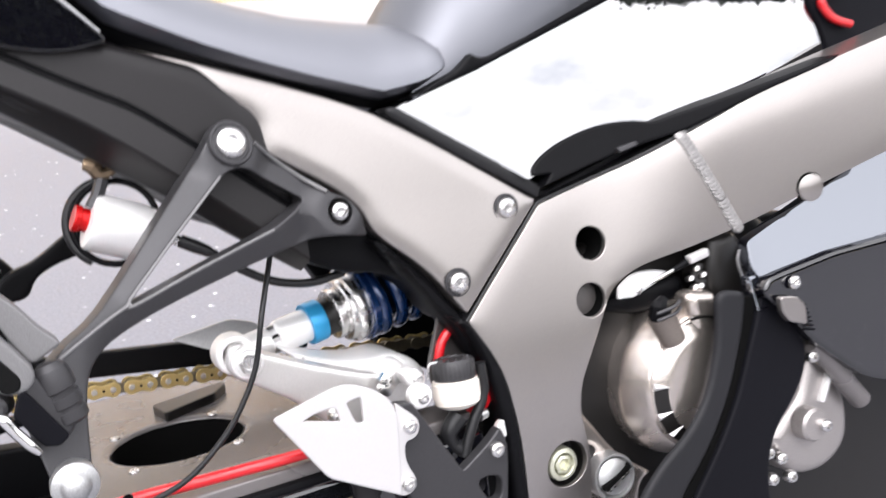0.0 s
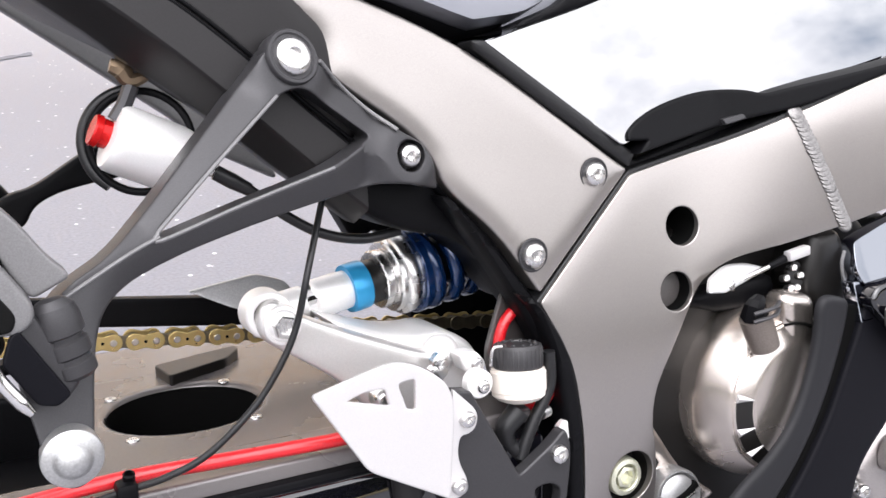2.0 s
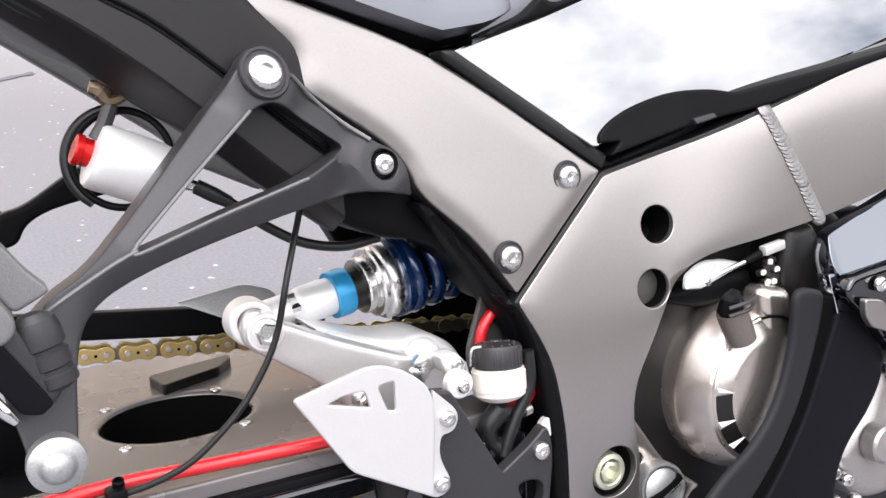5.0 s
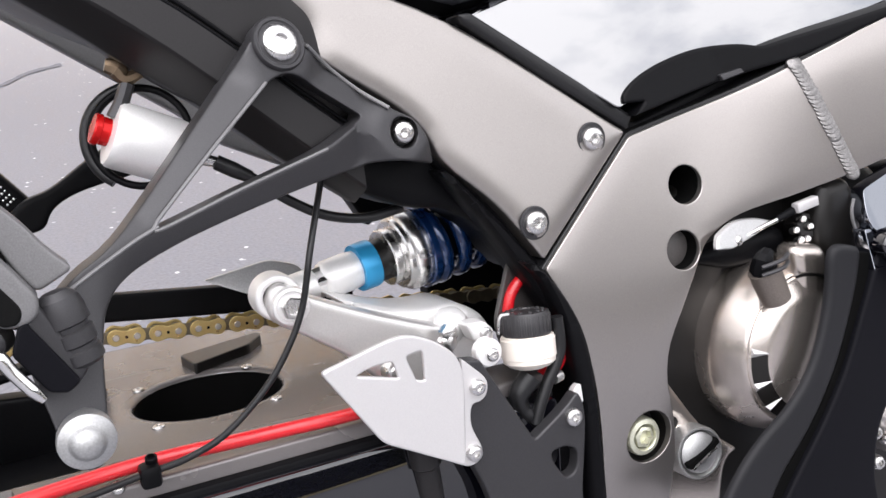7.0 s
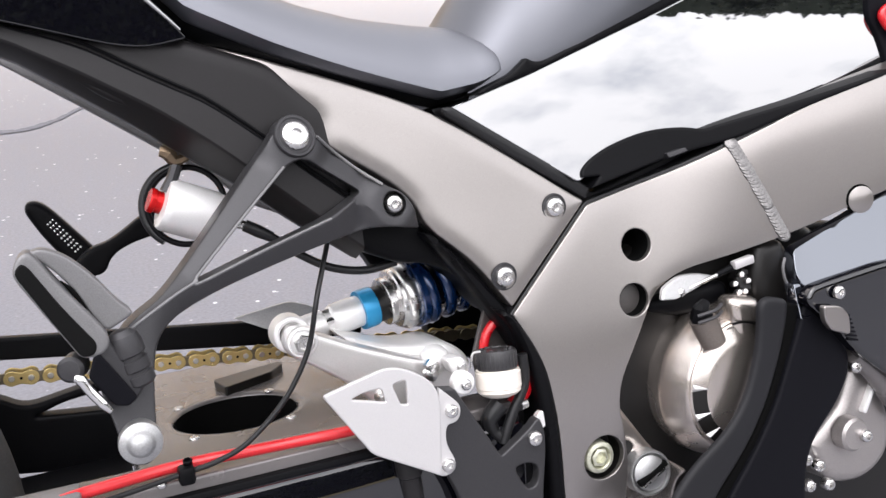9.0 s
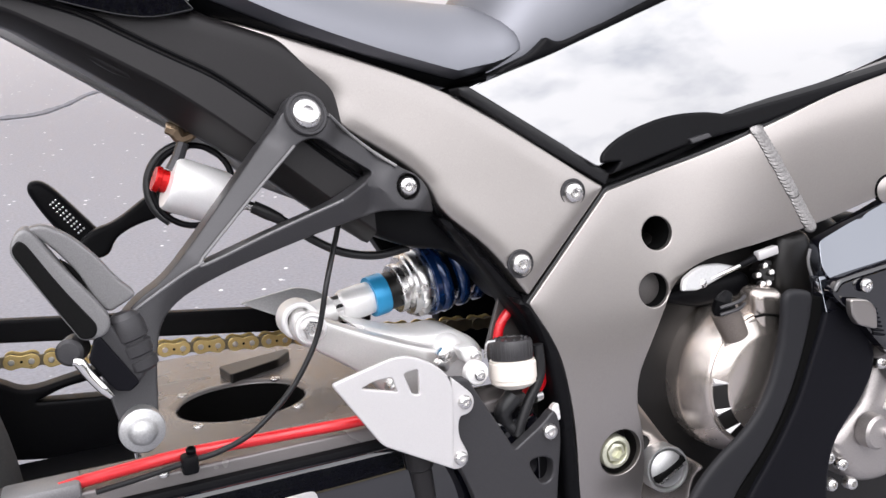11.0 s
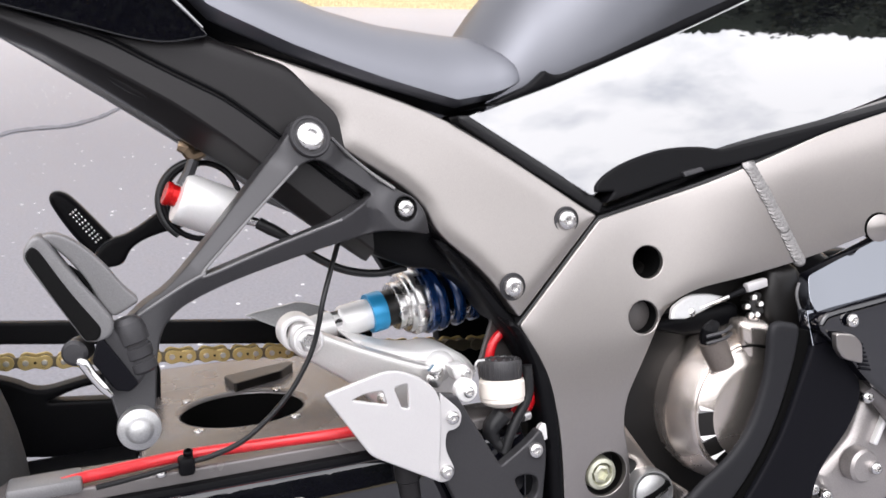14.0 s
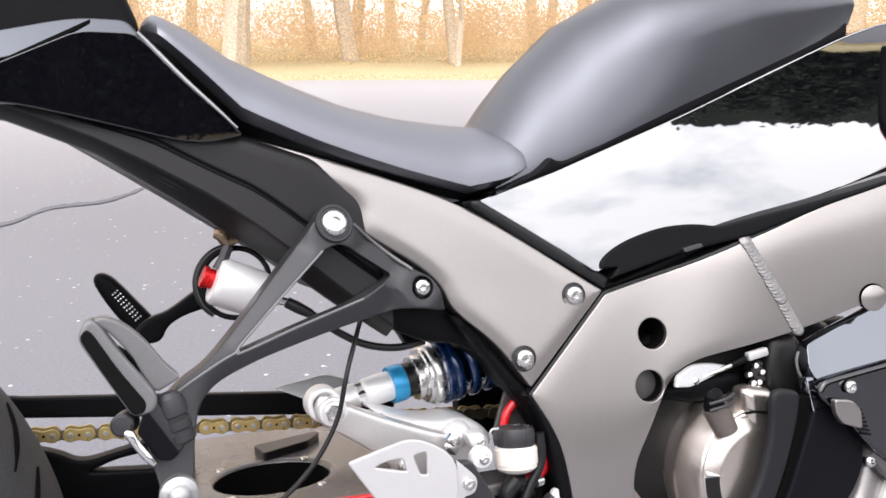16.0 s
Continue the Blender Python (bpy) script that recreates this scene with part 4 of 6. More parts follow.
STOP = [(0.0608, 0.8959), (0.0926, 0.882), (0.1238, 0.8599), (0.171, 0.8373), (0.2205, 0.8168), (0.2728, 0.8031), (0.3281, 0.7951), (0.3567, 0.792), (0.4038, 0.7833), (0.4298, 0.7602)]
SEAT_FORM = (SLOW[0][0] - 0.004, SLOW[-1][0] + 0.006, SLOW, STOP, [(0.05, 0.100), (0.15, 0.098), (0.25, 0.092), (0.33, 0.087), (0.41, 0.080)], 2.0, 40, (0.05, 0.10), 0.30, 0.30)
seat = part("seat", soft_body(*SEAT_FORM), M_SEAT, bike, "matte black vinyl rider seat")
# Black sheet over the seat's lower side paints in its shade.
part("seat_side_shade", soft_body(*SEAT_FORM, skirt=0.0012), M_BLACK, seat, "black sheet for the dark shaded side of the seat")
TLOW = [(0.3900, 0.7440), (0.4132, 0.7499), (0.5381, 0.7971), (0.6756, 0.8464), (0.7346, 0.8686), (0.7454, 0.8762)]
TTOP = [(0.3537, 0.7905), (0.3763, 0.8195), (0.4021, 0.8473), (0.4541, 0.8911), (0.5203, 0.9243), (0.6234, 0.9409), (0.7329, 0.9283), (0.7862, 0.9045), (0.8094, 0.889)]


def tank_body(x0, x1, low, top, wide, steps=56):
    """The tank: a sloping rear that swells into flanks with a knee recess under a rounded shoulder."""
    rings = []
    for k in range(steps + 1):
        t = 0.5 - 0.5 * math.cos(math.pi * k / steps)
        x = x0 + (x1 - x0) * t
        b = min(1.0, max(0.0, (x - 0.41) / 0.17))
        b = b * b * (3 - 2 * b)
        zb, zt, w = along(low, x), along(top, x), along(wide, x)
        half = [(0.0, zb), (w * 0.6, zb), (w * (0.97 - 0.09 * b), zb)]
        zm = zb + (zt - zb) * (0.50 - 0.7 * max(0.0, x - 0.66))
        for i in range(27):
            a = math.pi / 2 * i / 26.0001
            slope = (w * math.cos(a) ** 1.08, zb + (zt - zb) * math.sin(a) ** 1.08)
            if i < 10:
                f = i / 10
                knee = (w * (0.88 + 0.125 * f - 0.02 * f * f), zb + (zm - zb) * f)
            else:
                c = math.pi / 2 * (i - 10) / 16.0001
                knee = (w * 0.985 * math.cos(c) ** 0.85, zm + (zt - zm) * math.sin(c) ** 0.95)
            half.append((slope[0] * (1 - b) + knee[0] * b, slope[1] * (1 - b) + knee[1] * b))
        rings.append([(x, -y, z) for y, z in half] + [(x, y, z) for y, z in reversed(half[1:-1])])
    bm = loft(rings)
    bmesh.ops.smooth_vert(bm, verts=bm.verts, factor=0.5, use_axis_x=False, use_axis_y=True, use_axis_z=False)
    return bm


TLOW = [(TLOW[0][0] - 0.04, TLOW[0][1] - 0.02)] + TLOW
tank = part("tank_cover", tank_body(TLOW[0][0], TLOW[-1][0] + 0.006, TLOW, TTOP, [(0.33, 0.070), (0.36, 0.076), (0.39, 0.082), (0.42, 0.087), (0.46, 0.093), (0.52, 0.100), (0.62, 0.106), (0.76, 0.100)]), M_TANK, bike, "satin black fuel tank cover")
# glossy panel below the tank
GL = [(0.3259, 0.7183, 0.002), (0.364, 0.7304, 0.004), (0.4106, 0.744, 0.004), (0.5429, 0.7892, 0.03), (0.7284, 0.8611, 0.01), (0.7798, 0.8761, 0.02), (0.9308, 0.8635, 0.01), (0.9298, 0.7479, 0.01), (0.773, 0.6956, 0.03), (0.6084, 0.6735, 0.03), (0.5504, 0.6809, 0.03), (0.4927, 0.6691, 0.03), (0.4377, 0.6464, 0.004), (0.4205, 0.6591, 0.01)]
part("tank_side_panel", plate(fillet(GL, 0.004), y_gloss, 0.02, 0.0011, (), 0.008), M_MIRROR, bike, "gloss black side panel mirroring the sky")
part("tank_core", plate(fillet(GL, 0.004), flat(-0.068), 0.134, 0.004, (), 0.03), M_BLACK, tank)
TLP = [(0.3986, 0.7557, 0.002), (0.4064, 0.7517, 0.006), (0.4162, 0.7518, 0.01), (0.5383, 0.8015, 0.02), (0.7349, 0.8732, 0.006), (0.7502, 0.8814, 0.004), (0.7494, 0.8663, 0.004), (0.5375, 0.7874, 0.02), (0.404, 0.7421, 0.004), (0.3551, 0.7283, 0.004), (0.344, 0.728, 0.004), (0.3841, 0.7436, 0.006)]
part("tank_lip", plate(fillet(TLP, 0.003), flat(-0.090), 0.03, 0.003, (), 0.02), M_BLACK, tank, "black rubber lip")
FIN = [(0.4485, 0.6402, 0.001), (0.4585, 0.6495, 0.001), (0.4410, 0.6497, 0.002), (0.4412, 0.6560, 0.006), (0.4525, 0.6650, 0.02), (0.4744, 0.6748, 0.03), (0.5113, 0.6838, 0.03), (0.5470, 0.6846, 0.02), (0.5665, 0.6800, 0.006), (0.5850, 0.6842, 0.01), (0.6400, 0.6945, 0.03), (0.7053, 0.7082, 0.03), (0.7500, 0.7186, 0.002), (0.7420, 0.7137, 0.004), (0.7105, 0.7045, 0.03), (0.6580, 0.6905, 0.03), (0.5965, 0.6697, 0.02), (0.5136, 0.6546, 0.02)]
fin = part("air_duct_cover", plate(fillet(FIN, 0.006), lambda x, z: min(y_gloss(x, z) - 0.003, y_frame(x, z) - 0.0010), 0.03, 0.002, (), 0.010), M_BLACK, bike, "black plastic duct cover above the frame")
SLOT = [(0.527, 0.6622), (0.5607, 0.6682), (0.5567, 0.6631), (0.5293, 0.6577)]
part("clip_tab", plate(fillet(SLOT, 0.001), lift(y_gloss, 0.0065), 0.006, 0.001, (), 0.02), M_CAST, fin)


STRIP = [(0.3174, 0.7205), (0.3272, 0.7209), (0.3858, 0.6834), (0.4535, 0.6401), (0.448, 0.6299), (0.3849, 0.6706), (0.3202, 0.7144)]
part("seal_strip", plate(fillet(STRIP, 0.002), flat(-0.089), 0.02, 0.003, (), 0.02), M_RUBBER, fin, "black rubber seal strip")

# tail fairing
TS = [(-0.1633, 0.8139, 0.01), (-0.0834, 0.8279, 0.03), (-0.0458, 0.8428, 0.02), (0.0093, 0.8648, 0.01), (0.0475, 0.8632, 0.006), (0.0721, 0.8404, 0.03), (0.1246, 0.7851, 0.003), (0.0884, 0.7785, 0.03), (0.012, 0.8002, 0.03), (-0.048, 0.8159, 0.02), (-0.1641, 0.8044, 0.01)]
tail = part("tail_fairing", plate(fillet(TS, 0.006), lambda x, z: -0.100 - 0.15 * (z - 0.80) + 0.03 * abs(x), 0.02, 0.0005, (), 0.010), M_GLOSS, bike, "gloss black tail fairing")
TT = [(-0.1297, 0.8567, 0.01), (-0.0715, 0.8648, 0.02), (-0.0487, 0.869, 0.02), (0.0066, 0.8808, 0.02), (0.043, 0.8783, 0.006), (0.0528, 0.8642, 0.004), (0.0056, 0.8673, 0.02), (-0.031, 0.8497, 0.03), (-0.0582, 0.8436, 0.01), (-0.0728, 0.8474, 0.02), (-0.131, 0.8397, 0.01)]
upper = part("tail_upper", plate(fillet(TT, 0.006), lambda x, z: -0.097 + 0.5 * (z - 0.85), 0.02, 0.0012, (), 0.010), M_TAIL, tail, "gloss black upper tail panel")
TC = [(-0.0461, 0.845, 0.002), (-0.0142, 0.8618, 0.02), (0.0178, 0.8787, 0.002), (0.0176, 0.8758, 0.002), (-0.0106, 0.8577, 0.02), (-0.0386, 0.8445, 0.002)]
part("tail_crease", plate(fillet(TC, 0.002), lambda x, z: -0.0985 + 0.5 * (z - 0.85), 0.004, 0.001, (), 0.02), M_DARK, upper)
# Added strip, more mirror-like than the tail's lacquer, to give the edge its sky glint.
part("tail_edge", tube([(0.0500, -0.1065, 0.8640), (0.0640, -0.1045, 0.8485), (0.0820, -0.1020, 0.8290), (0.1050, -0.0995, 0.8060), (0.1200, -0.0985, 0.7905)], [0.0012, 0.0022, 0.0020, 0.0015, 0.0008], 8, 4), M_MIRROR, tail, "thin lacquered edge catching the sky")
TBK = [(-0.1845, 0.9178), (0.009, 0.9155), (0.0429, 0.9036), (0.0523, 0.8778), (0.053, 0.8639), (0.0044, 0.8539), (-0.0747, 0.8355), (-0.1923, 0.8212)]
part("tail_core", plate(fillet(TBK, 0.006), flat(-0.080), 0.1, 0.008, (), 0.03), M_BLACK, tail, "black pillion seat base")

# heel guard
HG = [(0.1823, 0.5171, 0.004), (0.237, 0.53, 0.012), (0.2603, 0.5197, 0.012), (0.2772, 0.5024, 0.02), (0.2711, 0.4323, 0.002), (0.2166, 0.4633, 0.006)]
HC1 = [(0.204, 0.51, 0.0015), (0.2135, 0.5131, 0.004), (0.2286, 0.5138, 0.003), (0.2317, 0.5021, 0.0015)]
HC2 = [(0.2375, 0.5147, 0.003), (0.2493, 0.5163, 0.003), (0.2489, 0.4964, 0.0015), (0.2432, 0.4979, 0.0015)]
guard = part("heel_guard", plate(fillet(HG, 0.004), flat(-0.128), 0.003, 0.0011, [fillet(HC1, 0.002), fillet(HC2, 0.002)], 0.010), M_PLATE, bike, "clear anodised alloy heel guard")
HT = [(0.2763, 0.5038, 0.001), (0.2943, 0.4858, 0.008), (0.2923, 0.4754, 0.006), (0.2869, 0.4721, 0.003), (0.2802, 0.4723, 0.006), (0.2778, 0.4578, 0.01), (0.286, 0.4399, 0.007), (0.2826, 0.4317, 0.006), (0.2739, 0.4303, 0.004), (0.2692, 0.4329, 0.001)]
part("mounting_tab", plate(fillet(HT, 0.003), lambda x, z: -0.126, 0.003, 0.0009, (), 0.010), M_PLATE, guard)
for c in ((0.285, -0.128, 0.4829), (0.2782, -0.128, 0.4393)):
    part("bolt", bolt_bm((c[0], -0.1262, c[2]), OUT, 0.0055, 0.0045), M_STEEL, guard, "zinc socket bolt")

# footrest hanger
HN = [(0.2732, 0.5009, 0.002), (0.293, 0.4978, 0.003), (0.3293, 0.4315, 0.003), (0.356, 0.4475, 0.01), (0.3674, 0.4579, 0.006), (0.3719, 0.4442, 0.01), (0.3714, 0.4274, 0.01), (0.364, 0.377, 0.02), (0.3643, 0.3247, 0.01), (0.2999, 0.3474, 0.01), (0.2919, 0.3996, 0.02), (0.2798, 0.4285, 0.01), (0.2681, 0.4557, 0.01)]
HNH = [(0.3415, 0.4189, 0.004), (0.3535, 0.4205, 0.006), (0.3635, 0.4147, 0.006), (0.3611, 0.3983, 0.01), (0.3513, 0.3965, 0.006), (0.3423, 0.4123, 0.006)]
hanger = part("footrest_hanger", plate(fillet(HN, 0.003), flat(-0.119), 0.010, 0.0016, [fillet(HNH, 0.003)], 0.010), M_CAST, bike, "dark grey machined footrest hanger")
c = (0.3606, -0.12, 0.4402)
part("bolt", bolt_bm((c[0], -0.1195, c[2]), OUT, 0.0065, 0.005), M_STEEL, hanger, "zinc socket bolt")
PGB = (0.2514, -0.12, 0.4336)
part("footrest_mount", lathe([(0.011, -0.03), (0.011, 0.012), (0.009, 0.014), (0.009, 0.06), (0, 0.06)], (PGB[0], -0.105, PGB[2] + 0.01), (0.1, 0.1, -1), 20), M_RAIL, hanger, "dark footrest pivot")

# rear brake reservoir
RC = Vector((0.3415, -0.1, 0.480))
up = Vector((0.05, 0.10, 1)).normalized()
res = part("brake_reservoir", lathe([(0.010, -0.004), (0.0150, -0.002), (0.0185, 0.001), (0.0188, 0.006), (0.0186, 0.0195), (0.016, 0.020), (0, 0.020)], RC, up, 40), M_CREAM, bike, "cream plastic brake fluid reservoir")
capb = lathe([(0.0165, 0.0195), (0.0172, 0.021), (0.0172, 0.034), (0.0165, 0.036), (0.0150, 0.0365), (0.0145, 0.0355), (0, 0.0355)], RC, up, 40)
cap = part("cap", capb, M_LID, res, "dark grey ribbed screw cap")
for i in range(12):
    a = 2 * math.pi * i / 12
    bx, by, bz = basis(up)
    o = RC + up * 0.0358 + (bx * math.cos(a) + by * math.sin(a)) * 0.0125
    part("cap_lug", lathe([(0.0016, 0), (0.0014, 0.0016), (0, 0.0018)], o, up, 8), M_LID, cap)
for i in range(30):
    a = 2 * math.pi * i / 30
    bx, by, bz = basis(up)
    e = bx * math.cos(a) + by * math.sin(a)
    part("cap_rib", bar(RC + up * 0.0215 + e * 0.0172, RC + up * 0.0340 + e * 0.0172, 0.0018, 0.0008, bz.cross(e), 0.0003), M_LID, cap)
CE = Vector((0.3055, -0.108, 0.4972))
part("clamp_ear", lathe([(0.0098, -0.006), (0.0098, 0.001), (0.0088, 0.002), (0, 0.002)], CE, OUT, 28), M_SILVER, res, "silver clamp ear")
part("clamp_bolt", bolt_bm(CE + Vector((0.001, -0.002, -0.001)), OUT, 0.0048, 0.0045), M_STEEL, res)
part("clamp_band", lathe([(0.0186, 0.004), (0.0194, 0.0045), (0.0194, 0.0175), (0.0186, 0.018)], RC, up, 40), M_CREAM, res)
BK2 = [(0.2978, 0.5155, 0.003), (0.3119, 0.5153, 0.003), (0.3191, 0.5069, 0.003), (0.3163, 0.4982, 0.003), (0.3025, 0.5021, 0.003)]
part("clamp_block", plate(fillet(BK2, 0.002), flat(-0.095), 0.014, 0.002, (), 0.01), M_SILVER, res, "silver mounting block")
c = (0.3113, -0.096, 0.5068)
part("block_bolt", bolt_bm((c[0], -0.0955, c[2]), OUT, 0.0045), M_STEEL, res)
LBR = [(0.3122, -0.112, 0.5092), (0.3143, -0.112, 0.5206), (0.3214, -0.112, 0.5214)]
part("wire_bail", tube(LBR, 0.0010, 8, 4), M_STEEL, res)
part("outlet_hose", tube([RC - up * 0.010, *[(0.3302, -0.1, 0.4582), (0.3324, -0.1, 0.4471), (0.3407, -0.1, 0.4365)], (0.3513, -0.09, 0.4064)], [0.0085, 0.0075, 0.006, 0.006, 0.006], 12), M_RUBBER, res, "black outlet hose")
part("second_hose", tube([(0.3634, -0.105, 0.5096), (0.3635, -0.105, 0.4848), (0.3509, -0.105, 0.4627), (0.3434, -0.105, 0.4478), (0.3389, -0.105, 0.4364)], 0.0045, 12), M_RUBBER, res)
part("red_hose_upper", tube([(0.3598, -0.072, 0.5346), (0.3526, -0.072, 0.5297), (0.3459, -0.072, 0.5205), (0.3411, -0.072, 0.5015)], 0.0042, 12), M_REDHOSE, res, "glossy red brake hose")
part("red_hose_lower", tube([(0.3600, -0.088, 0.5010), (0.3725, -0.088, 0.4880), (0.3712, -0.088, 0.4735), (0.3600, -0.088, 0.4610)], 0.0072, 12), M_REDHOSE, res)
part("hose_clip", lathe([(0.0045, 0), (0.0045, 0.008), (0, 0.0085)], (0.3649, -0.1, 0.4647), (-1, -0.4, 0), 14), M_STEEL, res)
BKT = [(0.3415, 0.4307), (0.3678, 0.4434), (0.3748, 0.4554), (0.3838, 0.4566), (0.3847, 0.4443), (0.3696, 0.4361), (0.3441, 0.4223)]
part("stay", plate(fillet(BKT, 0.004), flat(-0.105), 0.006, 0.001, (), 0.01), M_SILVER, hanger)

# suspension link and shock absorber
LK = [(0.1735, 0.5615, 0.01), (0.1820, 0.5640, 0.012), (0.1921, 0.5545, 0.01), (0.2325, 0.534, 0.03), (0.2805, 0.5142, 0.03), (0.3249, 0.4996, 0.01), (0.3253, 0.4774, 0.01), (0.2494, 0.4709, 0.02), (0.2266, 0.5007, 0.02), (0.1899, 0.5277, 0.02), (0.1745, 0.5370, 0.01), (0.1690, 0.5480, 0.012)]
link = part("suspension_link", plate(fillet(LK, 0.01), flat(-0.072), 0.022, 0.0035, (), 0.010), M_LINK, bike, "bright silver suspension rocker")
FLG = [(0.2211, 0.5425, 0.01), (0.2676, 0.5232, 0.02), (0.294, 0.519, 0.02), (0.3127, 0.5207, 0.02), (0.335, 0.5075, 0.02), (0.3437, 0.4888, 0.01), (0.292, 0.5024, 0.03), (0.2416, 0.5237, 0.02)]
part("rocker_flange", plate(fillet(FLG, 0.008), flat(-0.050), 0.05, 0.006, (), 0.010), M_SILVER, link, "polished rocker flange")
part("eyelet_ring", lathe([(0.0100, -0.016), (0.0100, 0.0012), (0.0108, 0.0028), (0.0132, 0.0034), (0.0148, 0.0024), (0.0155, 0.0), (0.0155, -0.016)], (0.1798, -0.064, 0.5530), OUT, 44, None, False), M_SILVER, link, "bright eyelet of the spherical joint", 60)
part("eyelet_ball", lathe([(0.0100, -0.012), (0.0096, -0.004), (0.0080, 0.0), (0.0, 0.002)], (0.1798, -0.064, 0.5530), OUT, 32), M_CASE, link)
part("pivot_hub", lathe([(0.0128, -0.012), (0.0128, 0.0010), (0.0120, 0.0028), (0.0104, 0.0034), (0.0098, 0.0028), (0.0094, 0.0012), (0, 0.0012)], (0.1852, -0.0725, 0.5478), OUT, 36), M_SILVER, link, "stepped pivot hub")
part("pivot_bolt", lathe([(0.0078, -0.004), (0.0078, 0.0052), (0.0070, 0.0064), (0.0048, 0.0064), (0.0046, 0.0030), (0, 0.0030)], (0.1858, -0.0735, 0.5470), OUT, 6), M_STEEL, link, "zinc hexagon bolt", 20)
c = (0.2426, -0.085, 0.4941)
part("bolt", bolt_bm(c, OUT, 0.0065, 0.012), M_STEEL, link)
for u_ in ((0.2888, -0.085, 0.5094), (0.2873, -0.085, 0.5033)):
    part("nut", lathe([(0.0068, -0.004), (0.0068, 0.002), (0.005, 0.003), (0, 0.003)], u_, OUT, 6), M_STEEL, link)
part("end_boss", lathe([(0.012, -0.02), (0.012, -0.002), (0.009, 0.002), (0.004, 0.0035), (0, 0.004)], (0.2993, -0.07, 0.5155), (0, -0.7, 1), 28), M_SILVER, link)

SA, SB = Vector((0.1983, -0.005, 0.5398)), Vector((0.2643, 0.0, 0.5497))
ds = (SB - SA).normalized()
SL = (SB - SA).length
shock = part("shock_rod", lathe([(0.0120, -0.004), (0.0128, 0.002), (0.0128, SL * 0.36), (0.0112, SL * 0.38), (0.0112, SL * 0.46), (0.0130, SL * 0.48), (0.0142, SL * 0.52), (0.0146, SL - 0.016), (0.0140, SL - 0.006), (0, SL - 0.006)], SA, ds, 32), M_SILVER, bike, "silver shock clevis and rod")
part("rod_nut", lathe([(0.0125, 0.0), (0.0125, 0.022), (0.011, 0.024), (0, 0.024)], SA + ds * 0.010, ds, 6), M_STEEL, shock, "", 20)
part("blue_ring", lathe([(0.0150, -0.007), (0.0178, -0.007), (0.0182, -0.005), (0.0182, 0.005), (0.0178, 0.007), (0.0150, 0.007)], SB, ds, 40), M_CYAN, shock, "light blue anodised ring")
part("dust_seal", lathe([(0.0155, 0.007), (0.0168, 0.007), (0.0164, 0.017), (0.0150, 0.017)], SB, ds, 40), M_CASE, shock, "dark grey bump stop")
part("damper_rod", lathe([(0.012, -0.02), (0.012, 0.06), (0, 0.06)], SB, ds, 28), M_CASE, shock)
part("lock_ring", lathe([(0.0150, 0.0165), (0.0212, 0.0165), (0.0220, 0.0175), (0.0220, 0.0215), (0.0205, 0.0222), (0.0205, 0.0236), (0.0218, 0.0242), (0.0218, 0.026), (0.015, 0.026)], SB, ds, 48), M_STEEL, shock, "machined lock ring")
part("spring_seat", lathe([(0.0150, 0.0255), (0.0262, 0.0258), (0.0275, 0.0270), (0.0278, 0.0300), (0.0300, 0.0312), (0.0312, 0.0330), (0.0312, 0.0385), (0.0302, 0.0405), (0.0290, 0.0412), (0.0290, 0.0430), (0.015, 0.043)], SB, ds, 48), M_STEEL, shock, "bright aluminium spring seat")
bx, by, bz = basis(ds)
coil = [SB + ds * (0.0485 + 0.10 * k / 90) + (bx * math.cos(k * 2 * math.pi / 15) + by * math.sin(k * 2 * math.pi / 15)) * 0.0290 for k in range(91)]
part("spring", tube(coil, 0.0058, 12, 1, False), M_BLUE, shock, "dark blue coil spring")
part("spring_collar", lathe([(0.020, 0.0425), (0.0325, 0.0428), (0.0335, 0.0440), (0.0335, 0.0490), (0.0320, 0.0505), (0.020, 0.0505)], SB, ds, 48), M_BLUE, shock, "dark blue spring collar")
part("damper_body", lathe([(0.019, 0.043), (0.019, 0.17), (0, 0.17)], SB, ds, 32), M_BLACK, shock)

# black liner round the shock
LN = [(0.2194, 0.6245, 0.01), (0.2307, 0.6369, 0.02), (0.2676, 0.6453, 0.03), (0.3121, 0.6284, 0.02), (0.3477, 0.5814, 0.03), (0.384, 0.534, 0.01), (0.3618, 0.5331, 0.02), (0.333, 0.5735, 0.04), (0.3037, 0.5931, 0.04), (0.2782, 0.5955, 0.03), (0.2527, 0.607, 0.02), (0.2324, 0.6201, 0.02)]
liner = part("inner_guard", plate(fillet(LN, 0.01), flat(-0.070), 0.05, 0.006, (), 0.012), M_BLACK, bike, "black plastic inner guard")
LN2 = [(0.294, 0.6111), (0.5088, 0.60), (0.62, 0.50), (0.62, 0.36), (0.46, 0.42), (0.378, 0.468), (0.376, 0.545), (0.3429, 0.5683), (0.3246, 0.5556)]
part("inner_panel", plate(fillet(LN2, 0.004), flat(0.140), 0.02, 0.003, (), 0.03), M_BLACK, liner)
BOX = box((0.455, -0.050, 0.30), (0.52, 0.09, 0.62), 0.004)
part("lower_block", box((0.17, -0.085, 0.27), (0.42, 0.09, 0.405), 0.004), M_BLACK, liner)
part("inner_block", BOX, M_BLACK, liner)
